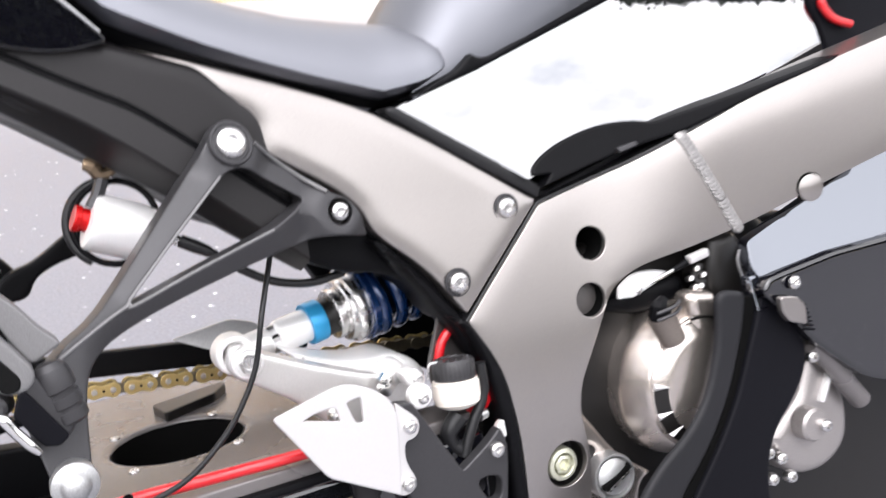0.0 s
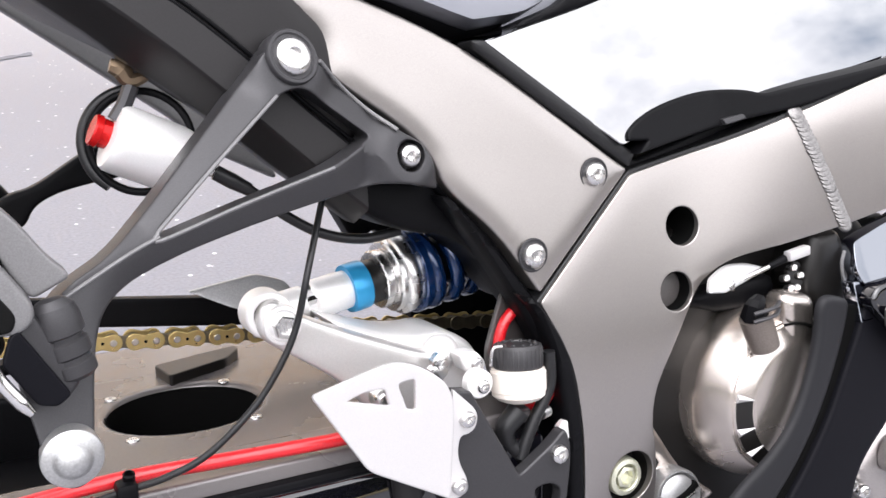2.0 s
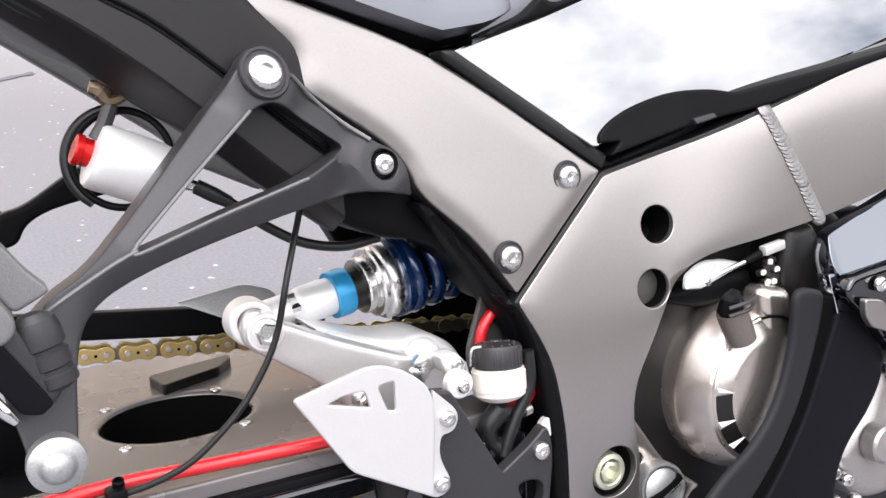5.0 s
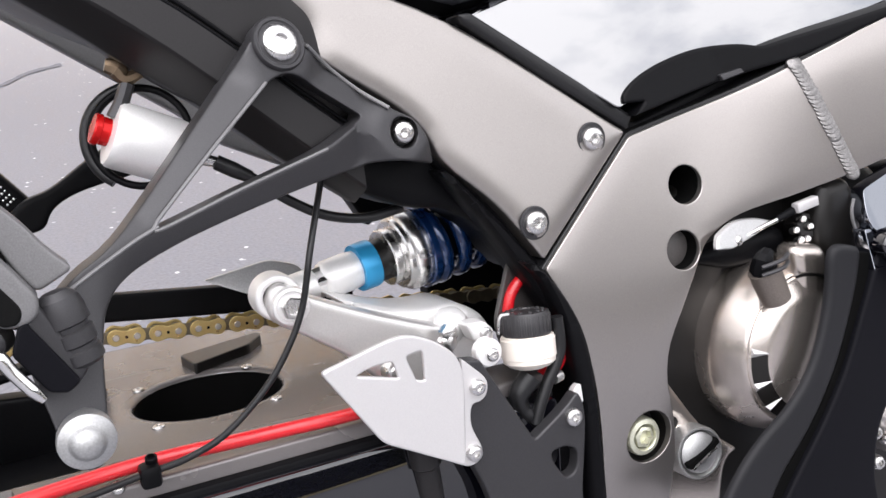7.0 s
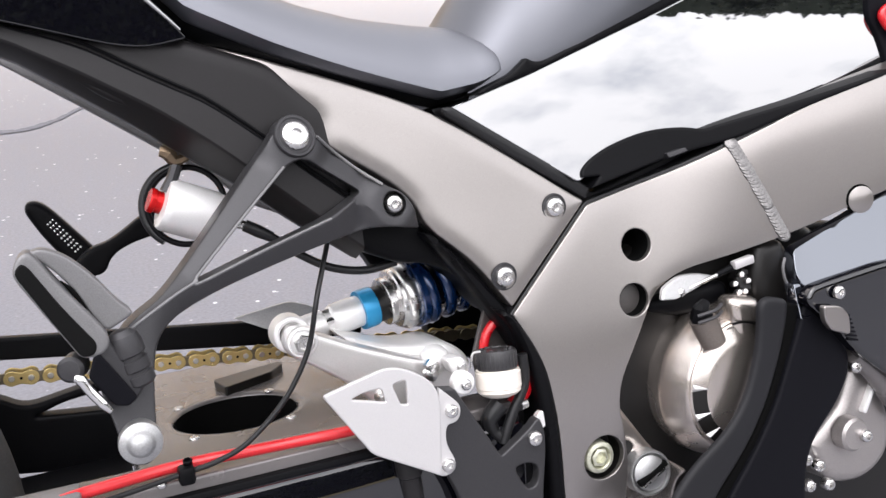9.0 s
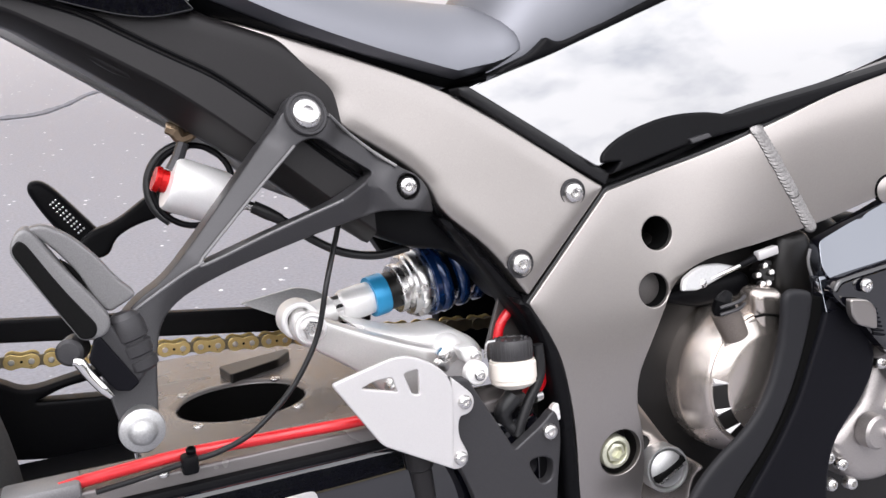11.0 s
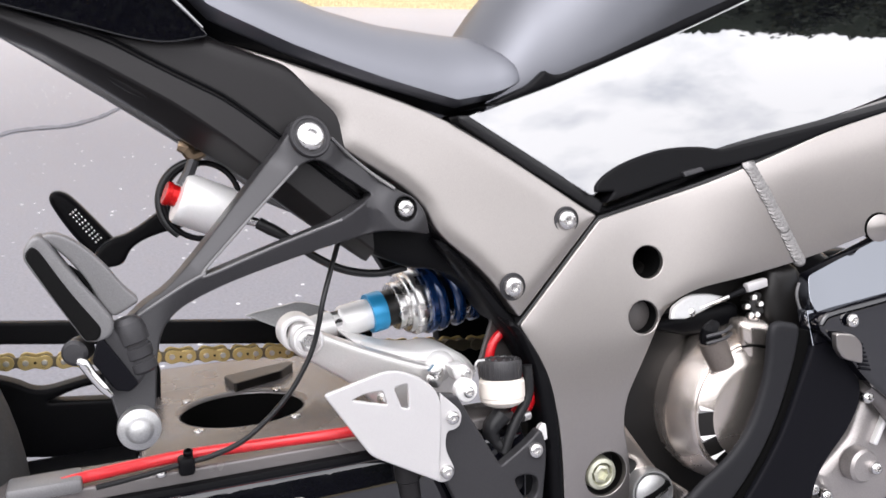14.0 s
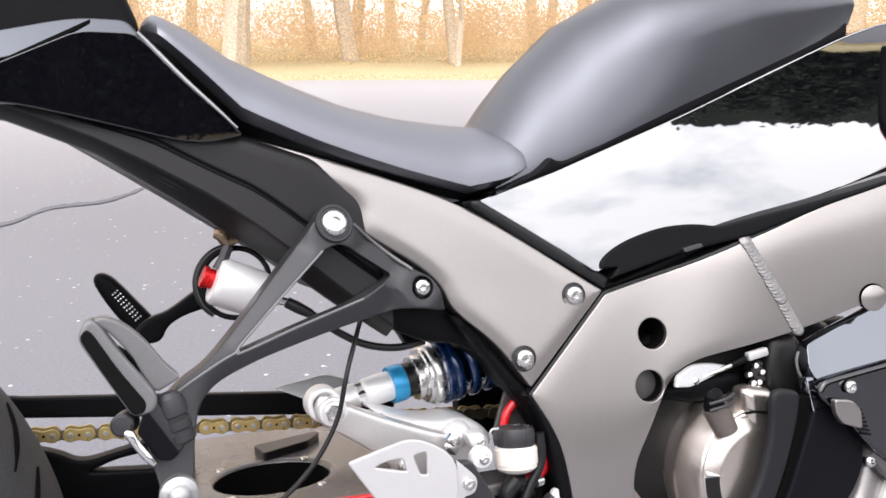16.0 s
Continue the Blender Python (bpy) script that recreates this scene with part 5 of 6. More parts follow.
SPL = [(0.3503, 0.5452, 0.004), (0.3443, 0.5318, 0.02), (0.339, 0.5199, 0.02), (0.3325, 0.5034, 0.01), (0.3381, 0.4816, 0.01), (0.3487, 0.4617, 0.01), (0.4043, 0.4511, 0.006), (0.4034, 0.4701, 0.02), (0.3966, 0.4931, 0.02), (0.3871, 0.5128, 0.02), (0.3741, 0.5341, 0.02), (0.3649, 0.5433, 0.004)]
part("splash_plate", plate(fillet(SPL, 0.006), lambda x, z: -0.062 + 0.25 * (x - 0.37), 0.004, 0.0012, (), 0.010), M_SPLASH, liner, "brownish grey splash plate behind the reservoir")

# grey splash plate behind the clevis
SPL = [(0.1547, 0.5508, 0.002), (0.2069, 0.5574, 0.006), (0.2286, 0.5502, 0.006), (0.24, 0.5242, 0.006), (0.1868, 0.5348, 0.006)]
part("splash_plate", plate(fillet(SPL, 0.003), lambda x, z: 0.05 + 0.5 * (z - 0.55), 0.003, 0.001, (), 0.02), M_CAP, bike, "grey splash plate")

# swingarm
arm = part("swingarm", plate(fillet([(0.050, -0.085), (0.33, -0.088), (0.33, 0.165), (0.07, 0.160), (0.055, 0.10)], 0.01), flat(0.463), 0.05, 0.005, [[(0.147 + 0.056 * math.cos(2 * math.pi * i / 32), 0.058 + 0.054 * math.sin(2 * math.pi * i / 32)) for i in range(32)]], 0.014, 1, "xy"), M_SWING, bike, "brown-grey painted swingarm bridge")
# Flat black lining over the arm's wall paints in the shade down the opening.
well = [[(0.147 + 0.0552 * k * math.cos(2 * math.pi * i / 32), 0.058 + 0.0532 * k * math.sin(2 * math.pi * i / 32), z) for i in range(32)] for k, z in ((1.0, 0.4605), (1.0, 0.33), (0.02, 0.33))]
part("opening_shade_well", loft(well, True, False), M_DARK, arm)
for c in ((0.1872, 0.1006, 0.463), (0.1015, 0.0057, 0.463), (0.1009, 0.104, 0.463), (0.1856, 0.0044, 0.463)):
    part("screw", bolt_bm((c[0], c[1], 0.4630), (0, 0, 1), 0.0046, 0.0018), M_STEEL, arm, "small zinc screw")
part("near_spar", plate(fillet([(-0.16, -0.095), (0.05, -0.092), (0.36, -0.092), (0.36, -0.05), (0.05, -0.045), (-0.16, -0.045)], 0.006), flat(0.466), 0.010, 0.002, (), 0.02, 1, "xy"), M_SWING, arm, "painted swingarm spar")
part("spar_groove", box((-0.16, -0.098, 0.40), (0.36, -0.05, 0.4555), 0.002), M_BLACK, arm)
part("spar_side", box((-0.16, -0.104, 0.36), (0.36, -0.060, 0.451), 0.004), M_GLOSS, arm, "gloss black spar side")
part("spar_screw", bolt_bm((0.064, -0.0905, 0.4660), (0, -0.3, 1), 0.0046, 0.003), M_STEEL, arm, "bright spar screw")
DEC = [(0.1268, 0.4282, 0.003), (0.1356, 0.4316, 0.004), (0.158, 0.4324, 0.005), (0.167, 0.4319, 0.004), (0.1695, 0.4277, 0.003), (0.1672, 0.4076, 0.002), (0.1255, 0.4172, 0.002)]
part("decal", plate(fillet(DEC, 0.002), flat(-0.1046), 0.0008, 0.0002, (), 0.02), M_LINK, arm, "white decal on the spar side")
# Raised ledge; its dark colour puts in the shade on its front face.
ledge = [(0.1427, 0.1519), (0.1863, 0.1671), (0.2169, 0.1751), (0.2177, 0.1642), (0.1999, 0.1393), (0.1484, 0.1136)]
part("ledge", plate(fillet(ledge, 0.004), flat(0.4715), 0.009, 0.0012, (), 0.02, 1, "xy"), M_CASE, arm, "raised ledge, darkened for its shaded front")
part("far_spar", plate(fillet([(0.055, 0.125), (0.34, 0.125), (0.34, 0.26), (0.055, 0.26)], 0.004), flat(0.4622), 0.06, 0.006, (), 0.02, 1, "xy"), M_SWING, arm)
TR = [(-0.0856, 0.5092, 0.01), (-0.0504, 0.4985, 0.02), (-0.0304, 0.4842, 0.02), (0.0021, 0.4899, 0.03), (0.0581, 0.4997, 0.01), (0.0819, 0.4976, 0.01), (0.0753, 0.4025, 0.01), (-0.0915, 0.431, 0.01)]
TRH = [(-0.0227, 0.4738, 0.002), (0.0016, 0.4824, 0.01), (0.0404, 0.4868, 0.01), (0.0568, 0.4803, 0.01), (0.0558, 0.4656, 0.01)]
part("far_arm_truss", plate(fillet(TR, 0.01), flat(0.135), 0.02, 0.003, [fillet(TRH, 0.004)], 0.02), M_BLACK, arm, "black far swingarm arm")
# Black box added to fill the dark void between the arms.
part("void_box", box((-0.12, -0.06, 0.36), (0.052, 0.11, 0.430), 0.006), M_BLACK, arm, "black box added for the dark void between the arms")

# red brake line and black cable along the near spar
RP = [Vector(p) for p in ((-0.004, -0.0905, 0.4715), (0.006, -0.0880, 0.4718), (0.02, -0.0853, 0.472), (0.0795, -0.0822, 0.474), (0.1399, -0.0866, 0.474), (0.2057, -0.0928, 0.474), (0.2582, -0.0911, 0.474))]
line = part("brake_line", tube(RP, 0.0045, 12), M_REDHOSE, bike, "glossy red rear brake line")

part("line_grommet", box((-0.040, -0.099, 0.4645), (0.010, -0.070, 0.4755), 0.003), M_PEG, line, "grey line grommet")
CP = (0.0822, -0.0946, 0.478)
part("line_clip", box((CP[0] - 0.006, CP[1] - 0.008, 0.464), (CP[0] + 0.006, CP[1] + 0.006, 0.478), 0.003), M_BLACK, line, "black cable clip")
part("clip_lug", lathe([(0.0035, 0), (0.0035, 0.004), (0.0025, 0.0045), (0.0025, 0.002), (0, 0.002)], (CP[0] + 0.002, CP[1], 0.478), (0, -0.4, 1), 14), M_BLACK, line)
CB = [*[Vector(p) for p in [(0.2254, -0.075, 0.6683), (0.2209, -0.075, 0.6456)]], *[Vector(p) for p in [(0.2135, -0.08, 0.6259)]], *[Vector(p) for p in [(0.1932, -0.105, 0.5881), (0.1839, -0.105, 0.5546), (0.1722, -0.105, 0.5316), (0.1542, -0.105, 0.5087)]], *[Vector(p) for p in ((0.1272, -0.1044, 0.487), (0.1031, -0.101, 0.477), (0.081, -0.0974, 0.473), (0.0455, -0.1061, 0.472), (0.0192, -0.1126, 0.472))]]
cable = part("speed_sensor_cable", tube(CB, 0.0021, 10), M_RUBBER, bike, "thin black cable")
part("cable_plug", tube([CB[0], CB[0].lerp(CB[1], 0.5), CB[1]], [0.0052, 0.0056, 0.0038], 12), M_RAIL, cable)

# chain
CA, CBk = Vector((-0.0667, 0.1135, 0.5233)), Vector((0.206, 0.1135, 0.4976))
dc = (CBk - CA).normalized()
chain = new("drive_chain")
chain.parent = bike
PITCH = 0.015875


def link_mesh(name, y, mat, half=0.0068):
    o = []
    for s in (-1, 1):
        for k in range(9):
            a = math.pi / 2 + math.pi * k / 8 + (0 if s < 0 else math.pi)
            o.append((s * PITCH / 2 + half * math.cos(a), half * math.sin(a)))
    o = o[:9] + [(0, -half * 0.72)] + o[9:] + [(0, half * 0.72)]
    ob = part(name, plate(o, flat(y), 0.0018, 0.0004, (), 0.01), mat, chain)
    return ob


def set_along(ob, i):
    p = CA + dc * PITCH * i
    m = Matrix.Translation(p) @ Matrix.Rotation(-math.atan2(dc.z, dc.x), 4, "Y")
    ob.matrix_basis = m


outer, shaded_outer, inner = link_mesh("outer_plate", -0.0085, M_GOLD), link_mesh("outer_plate", -0.0085, M_GREASE_SHADE), link_mesh("inner_plate", -0.0060, M_GREASE_SHADE, 0.0064)
holeb = lathe([(0.0013, -0.001), (0.0013, 0.0002), (0, 0.0003)], (0, -0.0085, 0), OUT, 8)
hole = part("plate_hole", holeb, M_DARK, chain)
pinb = lathe([(0.0028, -0.008), (0.0028, 0.0), (0.0022, 0.0008), (0, 0.0009)], (0, -0.0086, 0), OUT, 12)
pin = part("pin", pinb, M_STEEL, chain)
rolb = lathe([(0.005, -0.006), (0.005, 0.006), (0, 0.006)], (0, 0, 0), (0, 1, 0), 12)
roller = part("roller", rolb, M_GREASE_SHADE, chain)
N0, N1 = -9, 33
# From link 23 on, dark outer plates paint in the shade under the bike.
for i in range(N0, N1):
    for src in ((outer if i < 23 else shaded_outer, pin if i < 23 else roller, roller, hole) if i % 2 == 0 else (inner, pin if i < 23 else roller, roller))[:4 if i < 23 else 2]:
        o = new(src.name.split(".")[0], src.data)
        o.parent = chain
        set_along(o, i + (0.5 if src in (outer, shaded_outer, inner, hole) else 1.0))
    if i % 2 == 0:
        o = new("far_plate", outer.data)
        o.parent = chain
        set_along(o, i + 0.5)
        o.location.y += 0.016
for src in (outer, shaded_outer, inner, pin, roller, hole):
    bpy.data.objects.remove(src)
tagged(chain, "gold-plated roller chain")
GD = [(-0.2323, 0.5882), (-0.0759, 0.5582), (0.2166, 0.5246), (0.2991, 0.5166), (0.2977, 0.4964), (0.2086, 0.501), (-0.0676, 0.537), (-0.2348, 0.5599)]
part("chain_guard", plate(fillet(GD, 0.003), flat(0.128), 0.012, 0.002, (), 0.02), M_BLACK, bike, "black chain guard")

# rear wheel
WC = (-0.350, 0.0, 0.420)
tyre_prof = [(0.215, -0.075), (0.235, -0.088), (0.262, -0.094), (0.280, -0.092), (0.296, -0.078), (0.309, -0.055), (0.3165, -0.028), (0.319, 0.0), (0.3165, 0.028), (0.309, 0.055), (0.296, 0.078), (0.280, 0.092), (0.262, 0.094), (0.235, 0.088), (0.215, 0.075)]
wheel = new("rear_wheel")
wheel.parent = bike
part("tyre", lathe(tyre_prof, WC, (0, 1, 0), 96), M_TYRE, wheel, "grey-black worn road tyre")
part("rim", lathe([(0.215, -0.076), (0.222, -0.07), (0.20, -0.05), (0.19, 0.0), (0.20, 0.05), (0.222, 0.07), (0.215, 0.076), (0.18, 0.0)], WC, (0, 1, 0), 64), M_BLACK, wheel, "black rim")
for i in range(5):
    a = 2 * math.pi * i / 5
    part("spoke", bar((WC[0] + 0.03 * math.cos(a), 0, WC[2] + 0.03 * math.sin(a)), (WC[0] + 0.192 * math.cos(a), 0, WC[2] + 0.192 * math.sin(a)), 0.03, 0.02, (0, 1, 0)), M_BLACK, wheel)
part("hub", lathe([(0.045, -0.05), (0.045, 0.05), (0, 0.05)], WC, (0, 1, 0), 32), M_BLACK, wheel)
# sipes in the tread
for i in range(14):
    for k, (d0, d1, w0, w1) in enumerate(((0, 7, -0.078, -0.030), (9, 17, -0.060, -0.006))):
        pts = []
        for j in range(5):
            t = j / 4
            a = radians(90 - 12.86 * 2 * i + d0 + (d1 - d0) * t)
            y = w0 + (w1 - w0) * t
            r = float(np.interp(-y, [0, 0.028, 0.055, 0.078], [0.319, 0.3165, 0.309, 0.296])) + 0.0006
            pts.append((WC[0] + r * math.cos(a), y, WC[2] + r * math.sin(a)))
        part("tread_groove", tube(pts, [0.001, 0.0022, 0.0024, 0.0022, 0.001], 6, 4), M_DARK, wheel)

# engine: case, clutch cover and fittings
# Near-black case colour paints in the shade of the frame opening.
engine = part("engine_case", plate(fillet([(0.40, 0.30), (0.78, 0.28), (0.80, 0.50), (0.70, 0.585), (0.50, 0.585), (0.44, 0.52)], 0.03), flat(-0.082), 0.16, 0.015, (), 0.03), M_CASE, bike, "dark bronze engine case")
CC = Vector((0.5795, -0.095, 0.4420))
cover = part("clutch_cover", lathe([(0.0748, -0.03), (0.0746, 0.001), (0.0738, 0.0045), (0.0725, 0.0080), (0.0640, 0.0275), (0.0628, 0.0300), (0.0620, 0.0308), (0.0614, 0.0308), (0.0611, 0.0302), (0.0607, 0.0302), (0.0603, 0.0310), (0.0590, 0.0322), (0.0480, 0.0372), (0.0455, 0.0380), (0.0425, 0.0383), (0.03, 0.0386), (0, 0.0388)], CC, OUT, 96), M_COVER, engine, "satin bronze clutch cover", 60)


def cone_strip(a0, a1, inner, outer, h, n=24):
    """A strip lying on the cover's inner cone between two angles."""
    rings = []
    for i in range(n + 1):
        a = radians(a0 + (a1 - a0) * i / n)
        e = Vector((math.cos(a), 0, math.sin(a)))
        tilt = lambda r: 0.0322 + (0.0590 - r) * 0.4545
        rings.append([CC + e * r + Vector((0, -tilt(r) - d, 0)) for r, d in ((outer, -0.002), (outer, h), (inner, h), (inner, -0.002))])
    return loft(rings)


part("cover_window", cone_strip(170, 243, 0.0472, 0.0590, 0.0004), M_CASE, cover, "dark recessed window")
for d in (171, 199, 222):
    a = radians(d)
    e = Vector((math.cos(a), 0, math.sin(a)))
    tng = Vector((-math.sin(a), 0, math.cos(a)))
    p0, p1 = CC + e * 0.0592 + Vector((0, -0.0324, 0)), CC + e * 0.0470 + Vector((0, -0.0379, 0))
    bmw = bmesh.new()
    vs = [bmw.verts.new(p) for p in (p0 + tng * 0.0036, p0 - tng * 0.0036, p1 - tng * 0.0005, p1 + tng * 0.0005, p0 + Vector((0, -0.0030, 0)), p1 + Vector((0, -0.0008, 0)))]
    for f in ((0, 1, 4), (1, 2, 5, 4), (3, 0, 4, 5), (2, 3, 5), (0, 3, 2, 1)):
        bmw.faces.new([vs[i] for i in f])
    bmesh.ops.recalc_face_normals(bmw, faces=bmw.faces)
    part("cover_rib", bmw, M_PLATE, cover, "bright machined rib", 5)
NK = [(0.5659, 0.523, 0.01), (0.574, 0.5279, 0.01), (0.603, 0.5219, 0.01), (0.6029, 0.4957, 0.006), (0.5996, 0.4584, 0.006), (0.5795, 0.4625, 0.01), (0.5704, 0.4884, 0.01), (0.5692, 0.5019, 0.006)]
part("cover_neck", plate(fillet(NK, 0.008), flat(-0.132), 0.02, 0.010, (), 0.008), M_COVER, cover, "bronze upper housing")
part("neck_joint", tube([(0.5651, -0.1325, 0.5036), (0.5776, -0.1325, 0.5034), (0.5887, -0.1325, 0.5009), (0.5992, -0.1325, 0.4963)], 0.0012, 8), M_DARK, cover)
SN0, SN1 = Vector((0.5409, -0.135, 0.4912)), Vector((0.5294, -0.135, 0.5163))
sens = part("sensor", tube([SN0, SN0.lerp(SN1, 0.5), SN1], [0.0112, 0.0120, 0.0120], 24), M_SENSOR, engine, "bronze-grey sensor housing")
part("sensor_plug", tube([SN1, SN1 + Vector((-0.002, -0.002, 0.008)), SN1 + Vector((0.004, -0.001, 0.014))], [0.0108, 0.008, 0.0045], 8, 3), M_BLACK, sens, "black connector", 20)
for dz in (0.0, 0.006):
    part("wire_clip", tube([SN1 + Vector((-0.014, -0.012, dz)), SN1 + Vector((0.0, -0.018, dz + 0.004)), SN1 + Vector((0.012, -0.012, dz + 0.006))], 0.0016, 8, 4), M_CAST, sens)
ROD = [(0.5225, -0.115, 0.5373), (0.5364, -0.115, 0.5404), (0.55, -0.115, 0.5436), (0.565, -0.115, 0.5468), (0.5797, -0.115, 0.5505), (0.5858, -0.115, 0.5521)]
rod = part("gear_rod", tube(ROD[:4], 0.0021, 12), M_POLISH, engine, "bright steel rod")
part("rod_boot", tube(ROD[3:], [0.0026, 0.0034, 0.0034], 12), M_BLACK, rod)
part("rod_end", lathe([(0.0042, -0.004), (0.0042, 0.003), (0.0026, 0.004), (0, 0.004)], ROD[0], (0.2, -1, 0.2), 14), M_STEEL, rod)
part("lever_block", bar((0.5816, -0.118, 0.5534), (0.6042, -0.118, 0.5568), 0.0075, 0.008, OUT, 0.0014), M_PLATE, rod, "bright alloy lever block")
boss_at = (0.6033, -0.108, 0.5358)
part("linkage_boss", lathe([(0.0115, -0.012), (0.0115, 0.001), (0.0100, 0.003), (0.006, 0.0032), (0.0055, 0.0015), (0, 0.0015)], boss_at, (-0.2, -1, 0.2), 6), M_CASE, engine, "dark hexagonal linkage boss", 20)
for uu in ((0.602, -0.114, 0.5355), (0.5964, -0.116, 0.5265), (0.5893, -0.116, 0.5269), (0.5885, -0.112, 0.5345), (0.5963, -0.112, 0.5423)):
    part("fitting", lathe([(0.0030, -0.006), (0.0030, 0.001), (0.002, 0.0022), (0, 0.0024)], uu, (-0.3, -1, 0.3), 12), M_STEEL, engine)
WP = [(0.4988, 0.5346, 0.002), (0.5043, 0.5439, 0.004), (0.5195, 0.5501, 0.006), (0.5300, 0.5521, 0.006), (0.5478, 0.5509, 0.006), (0.5635, 0.5463, 0.002), (0.5439, 0.5397, 0.003), (0.5271, 0.5359, 0.003), (0.5142, 0.5330, 0.002)]
part("heat_shield", plate(fillet(WP, 0.003), lambda x, z: -0.102 + 0.5 * (z - 0.57), 0.004, 0.0018, (), 0.008), M_CAP, engine, "pale curved heat shield")
DK = [(0.5005, 0.5291, 0.004), (0.5353, 0.5328, 0.01), (0.59, 0.5364, 0.01), (0.5957, 0.5215, 0.01), (0.5764, 0.5108, 0.01), (0.534, 0.5103, 0.01), (0.4944, 0.5213, 0.01)]
part("linkage_cover", plate(fillet(DK, 0.006), flat(-0.098), 0.03, 0.006, (), 0.012), M_BLACK, engine, "black linkage cover")
UD = [(0.5062, 0.4924), (0.5243, 0.5447), (0.625, 0.5718), (0.7664, 0.5678), (0.7653, 0.4678), (0.5137, 0.472)]
part("upper_case", plate(fillet(UD, 0.01), flat(-0.072), 0.12, 0.006, (), 0.03), M_BLACK, engine)
DU = [(0.612, 0.5684, 0.004), (0.6409, 0.5698, 0.006), (0.6523, 0.5538, 0.01), (0.6572, 0.5343, 0.01), (0.6567, 0.513, 0.01), (0.6508, 0.4931, 0.006), (0.6192, 0.4961, 0.01), (0.6058, 0.5172, 0.01), (0.6055, 0.5448, 0.01)]
duct = part("duct", plate(fillet(DU, 0.008), flat(-0.120), 0.04, 0.009, (), 0.008), M_CASE, engine, "black moulded duct")
part("duct_rim", tube([(0.6305, -0.132, 0.555), (0.6279, -0.132, 0.5458), (0.6301, -0.132, 0.5346), (0.6371, -0.132, 0.5228), (0.6497, -0.132, 0.509)], 0.0014, 8), M_PEG, duct)
PLG = Vector((0.4904, -0.0945, 0.3687))
plug = part("filler_plug", lathe([(0.0215, -0.02), (0.0215, 0.004), (0.0205, 0.006), (0.0190, 0.006), (0.0175, 0.003), (0.0172, 0.0), (0.0165, 0.0045), (0.0135, 0.0070), (0.006, 0.0085), (0, 0.0088)], PLG, (-0.1, -1, 0.1), 44), M_CAP, engine, "satin aluminium filler plug")
part("plug_slot", bar(PLG + Vector((-0.0160, -0.0078, -0.0060)), PLG + Vector((0.0160, -0.0062, 0.0080)), 0.0050, 0.0060, (0.3, 0, -1), 0.0006), M_DARK, plug)
part("slot_edge", bar(PLG + Vector((-0.0130, -0.0090, -0.0086)), PLG + Vector((0.0170, -0.0074, 0.0045)), 0.0022, 0.0050, (0.3, 0, -1), 0.0006), M_STEEL, plug)
FLN = [(0.4615, 0.4502, 0.006), (0.4573, 0.4375, 0.006), (0.4665, 0.4027, 0.02), (0.4887, 0.3911, 0.02), (0.459, 0.3765, 0.02), (0.4429, 0.3481, 0.02), (0.4452, 0.304, 0.01), (0.5208, 0.2783, 0.01), (0.5308, 0.346, 0.02), (0.5499, 0.3505, 0.01), (0.5086, 0.3817, 0.02)]
part("case_flange", plate(fillet(FLN, 0.01), flat(-0.084), 0.03, 0.006, (), 0.012), M_COVER, engine, "bronze case flange")

# front cowl: curved hose, side cowl, upper fairing
HS = [(0.5808, 0.5218, 0.01), (0.5903, 0.5279, 0.01), (0.6153, 0.5211, 0.008), (0.6115, 0.4981, 0.03), (0.6004, 0.4653, 0.05), (0.5853, 0.4312, 0.05), (0.5672, 0.4033, 0.05), (0.5483, 0.3811, 0.04), (0.521, 0.3556, 0.02), (0.4939, 0.3055, 0.01), (0.446, 0.3198, 0.01), (0.4764, 0.3676, 0.03), (0.5039, 0.3923, 0.03), (0.5365, 0.4105, 0.04), (0.5606, 0.4366, 0.04), (0.5742, 0.4706, 0.04), (0.5795, 0.4961, 0.04)]
part("cowl_edge", plate(fillet(HS, 0.01), flat(-0.152), 0.006, 0.0045, (), 0.010), M_COWL, bike, "charcoal rounded cowl edge")
CW = [(0.6312, 0.5131, 0.006), (0.6434, 0.5083, 0.01), (0.6636, 0.4869, 0.02), (0.6856, 0.4598, 0.02), (0.6848, 0.4378, 0.03), (0.6693, 0.4127, 0.03), (0.6395, 0.3861, 0.02), (0.6278, 0.3612, 0.02), (0.6249, 0.3277, 0.01), (0.6399, 0.2617, 0.01), (0.5, 0.3036, 0.01), (0.5362, 0.3515, 0.03), (0.5599, 0.3782, 0.03), (0.5777, 0.4008, 0.03), (0.5959, 0.4289, 0.04), (0.6111, 0.4631, 0.03), (0.6248, 0.493, 0.03)]
part("side_cowl", plate(fillet(CW, 0.01), flat(-0.153), 0.006, 0.003, (), 0.012), M_PANEL, bike, "charcoal plastic side cowl")
CW2 = [(0.6009, 0.5202), (0.6378, 0.5112), (0.6332, 0.4853), (0.6177, 0.4506), (0.6026, 0.4213), (0.5821, 0.3908), (0.5594, 0.3665), (0.5283, 0.3368), (0.5036, 0.3006), (0.4882, 0.3052), (0.516, 0.3456), (0.5468, 0.3751), (0.5749, 0.406), (0.5957, 0.4444), (0.6092, 0.4844)]
part("cowl_liner", plate(fillet(CW2, 0.01), flat(-0.1476), 0.02, 0.002, (), 0.02), M_DARK, bike)
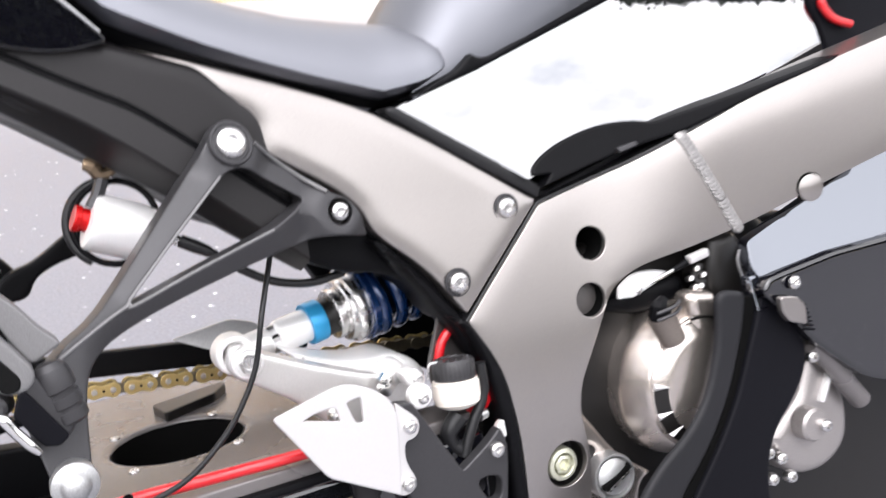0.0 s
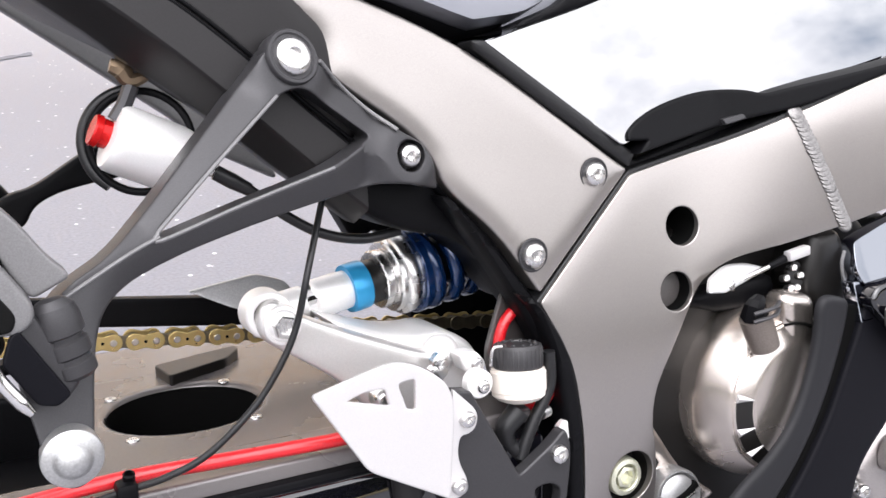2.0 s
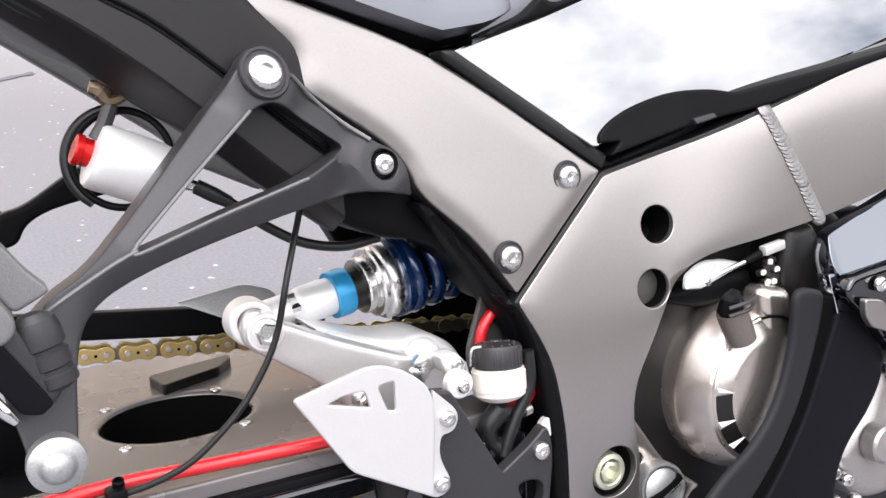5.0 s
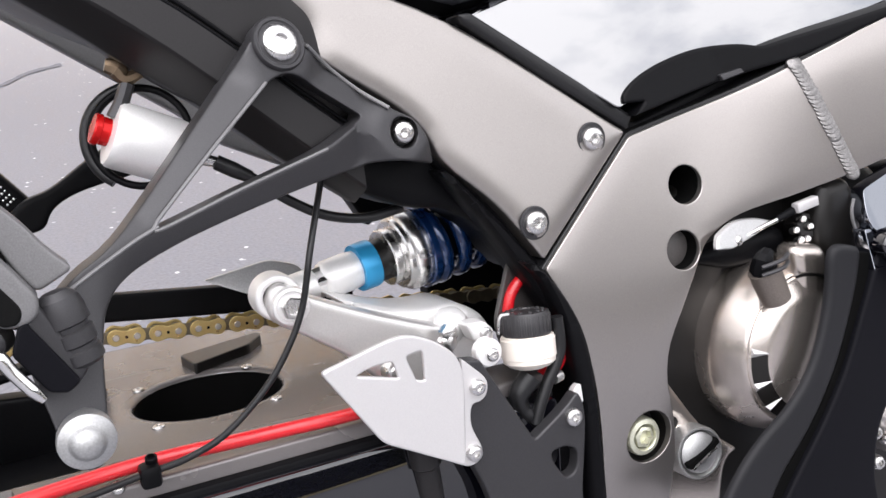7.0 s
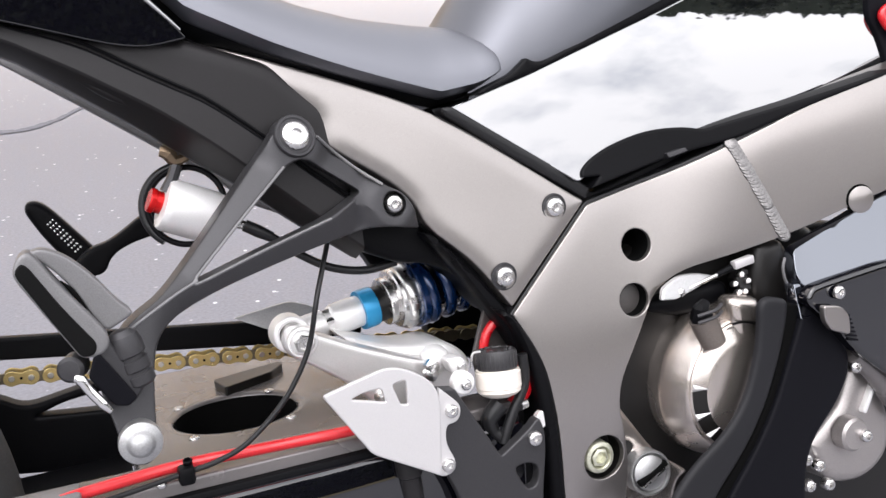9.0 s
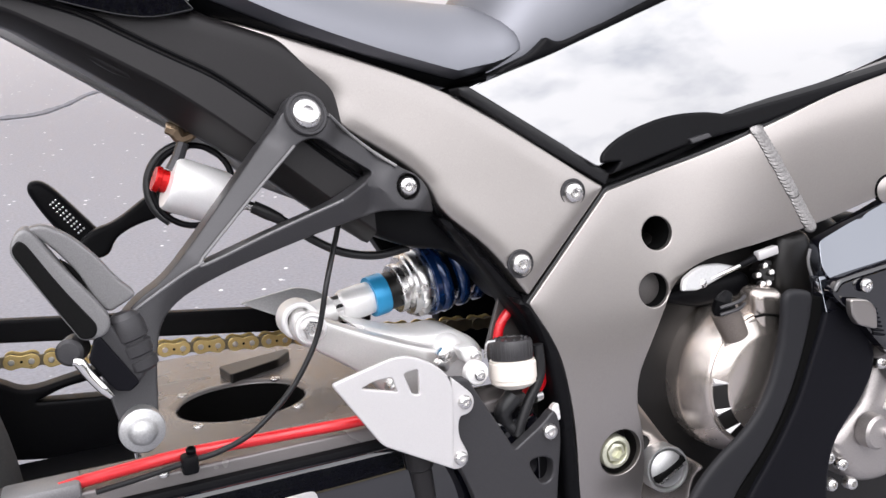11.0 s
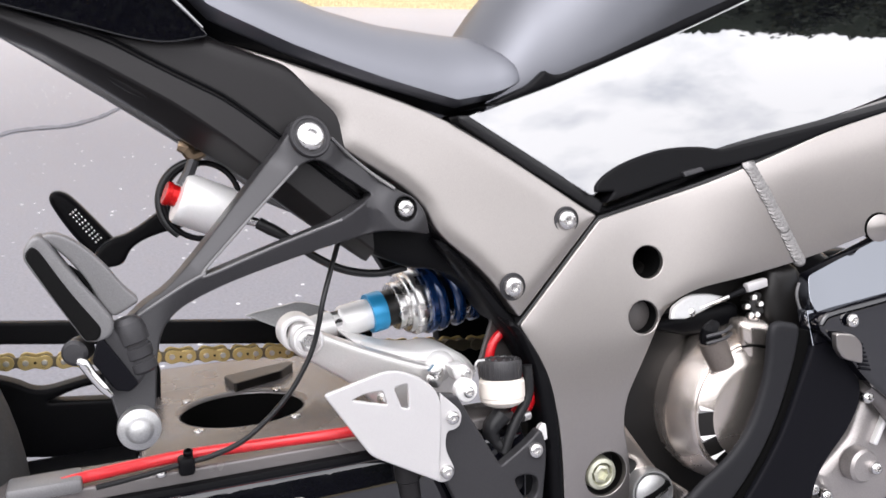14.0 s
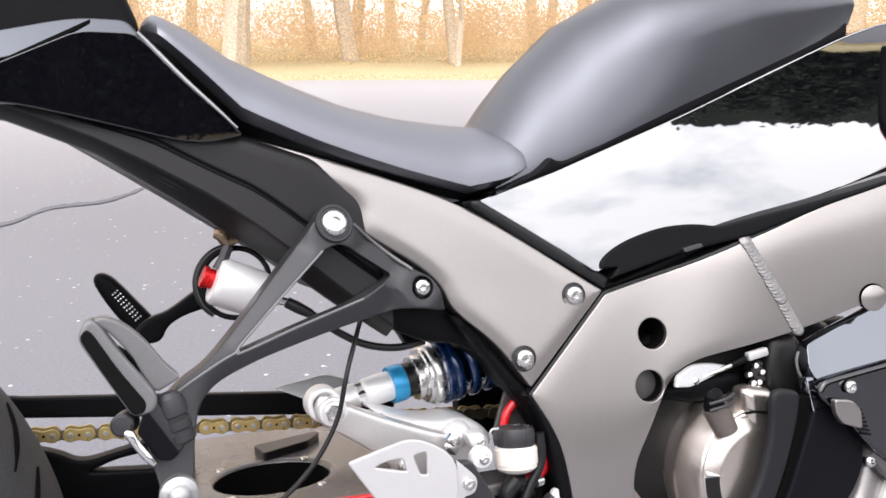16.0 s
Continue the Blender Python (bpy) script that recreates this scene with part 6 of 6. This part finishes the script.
UF = [(0.6426, 0.5598, 0.004), (0.6816, 0.5724, 0.01), (0.7241, 0.5852, 0.01), (0.9962, 0.6701, 0.01), (1.0028, 0.5635, 0.01), (0.7305, 0.5346, 0.006), (0.6818, 0.5212, 0.01), (0.6405, 0.5268, 0.002), (0.6351, 0.539, 0.01)]
fair = part("front_fairing", plate(fillet(UF, 0.004), lambda x, z: -0.124 - 0.45 * (0.575 - z) - 0.12 * max(0, x - 0.65), 0.012, 0.0005, (), 0.010), M_FAIRING, bike, "gloss black front fairing")
UF2 = [(0.6305, 0.5311, 0.002), (0.6582, 0.5287, 0.004), (0.6477, 0.5137, 0.006), (0.6444, 0.5024, 0.004), (0.6263, 0.5002, 0.002)]
part("fairing_leg", plate(fillet(UF2, 0.003), lambda x, z: -0.142 - 0.4 * (0.53 - z), 0.012, 0.0005, (), 0.010), M_FAIRING, fair)
DP = [(0.6317, 0.5306, 0.006), (0.7118, 0.5412, 0.006), (0.9471, 0.5489, 0.01), (0.9595, 0.3465, 0.02), (0.7433, 0.4119, 0.02), (0.6814, 0.4606, 0.02), (0.6571, 0.4905, 0.01), (0.6239, 0.5183, 0.01)]
dpan = part("lower_fairing", plate(fillet(DP, 0.006), lambda x, z: -0.163 - 0.1 * max(0, x - 0.65), 0.012, 0.003, (), 0.012), M_GLOSS, fair, "gloss black lower fairing")
FB = (0.659, -0.168, 0.5223)
part("bolt", bolt_bm((FB[0], -0.1665, FB[2]), OUT, 0.0062), M_STEEL, dpan, "bright fairing bolt")
GB = [(0.6354, 0.5147, 0.004), (0.6561, 0.5111, 0.006), (0.6663, 0.5013, 0.006), (0.667, 0.4822, 0.004), (0.6447, 0.49, 0.004), (0.6368, 0.5001, 0.004)]
part("grey_stay", plate(fillet(GB, 0.003), flat(-0.172), 0.006, 0.0015, (), 0.02), M_FRAME, fair, "grey fairing stay")
for i in range(7):
    c0 = Vector((0.663, -0.155, 0.5016)) + Vector((0.0016 * i, 0, -0.0042 * i))
    part("louvre", bar(c0 + Vector((-0.003, -0.006, 0)), c0 + Vector((0.008, -0.008, -0.002)), 0.002, 0.012, (0, 0, 1), 0.0004), M_PANEL, fair)

# silver pump housing behind the cowl
PH = [(0.7043, 0.4424, 0.01), (0.7302, 0.4228, 0.01), (0.7564, 0.3851, 0.02), (0.7551, 0.3378, 0.02), (0.723, 0.316, 0.02), (0.6773, 0.3209, 0.02), (0.6561, 0.3449, 0.01), (0.6442, 0.3706, 0.006), (0.6878, 0.4003, 0.01)]
EB = [(0.723, 0.4655), (0.8078, 0.4589), (0.8795, 0.4305), (1.1331, 0.3447), (1.1153, -0.032), (0.6282, 0.1658), (0.6774, 0.3336)]
part("lower_case", plate(fillet(EB, 0.01), flat(-0.092), 0.12, 0.008, (), 0.03), M_CASE, engine)
pump = part("pump_housing", plate(fillet(PH, 0.008), flat(-0.140), 0.05, 0.012, (), 0.008), M_PUMP, engine, "satin silver pump housing")
part("pump_cap", lathe([(0.0165, -0.004), (0.0165, 0.008), (0.014, 0.0105), (0, 0.011)], (0.6888, -0.145, 0.3758), OUT, 32), M_PUMP, pump)
part("pump_rib", bar((0.7115, -0.142, 0.3898), (0.7285, -0.142, 0.4196), 0.006, 0.008, (1, 0, 0), 0.002), M_SILVER, pump)
for uu in ((0.6984, -0.155, 0.3737), (0.6366, -0.14, 0.3601), (0.6527, -0.14, 0.3503), (0.6643, -0.14, 0.3284), (0.6396, -0.14, 0.333), (0.6923, -0.15, 0.4425)):
    part("bolt", bolt_bm(uu, (-0.2, -1, 0.1), 0.0062, 0.008), M_STEEL, pump)
TU = [(0.6935, -0.15, 0.4551), (0.7188, -0.15, 0.4303), (0.7409, -0.15, 0.4028), (0.7599, -0.15, 0.3811)]
part("cooling_pipe", tube(TU, 0.010, 16), M_SWING, pump, "grey cooling pipe")

# black cover and red hose by the steering head
SH = [(0.7797, 0.8518, 0.004), (0.7803, 0.7716, 0.01), (0.791, 0.7565, 0.02), (0.7983, 0.7381, 0.02), (0.8016, 0.7187, 0.01), (0.9152, 0.7177, 0.01), (0.9208, 0.8492, 0.01)]
head_cover = part("steering_head_cover", plate(fillet(SH, 0.006), lift(y_gloss, 0.004), 0.006, 0.002, (), 0.012), M_PANEL, bike, "black cover by the steering head")
RH = [Vector(p) + Vector((0, -0.008, 0)) for p in [(0.8242, -0.0995, 0.7794), (0.802, -0.0981, 0.7793), (0.7927, -0.0979, 0.772), (0.7974, -0.0989, 0.7618), (0.8081, -0.1003, 0.7533), (0.828, -0.1023, 0.7465)]]
part("control_hose", tube(RH, 0.0040, 12), M_REDHOSE, head_cover, "glossy red hose")
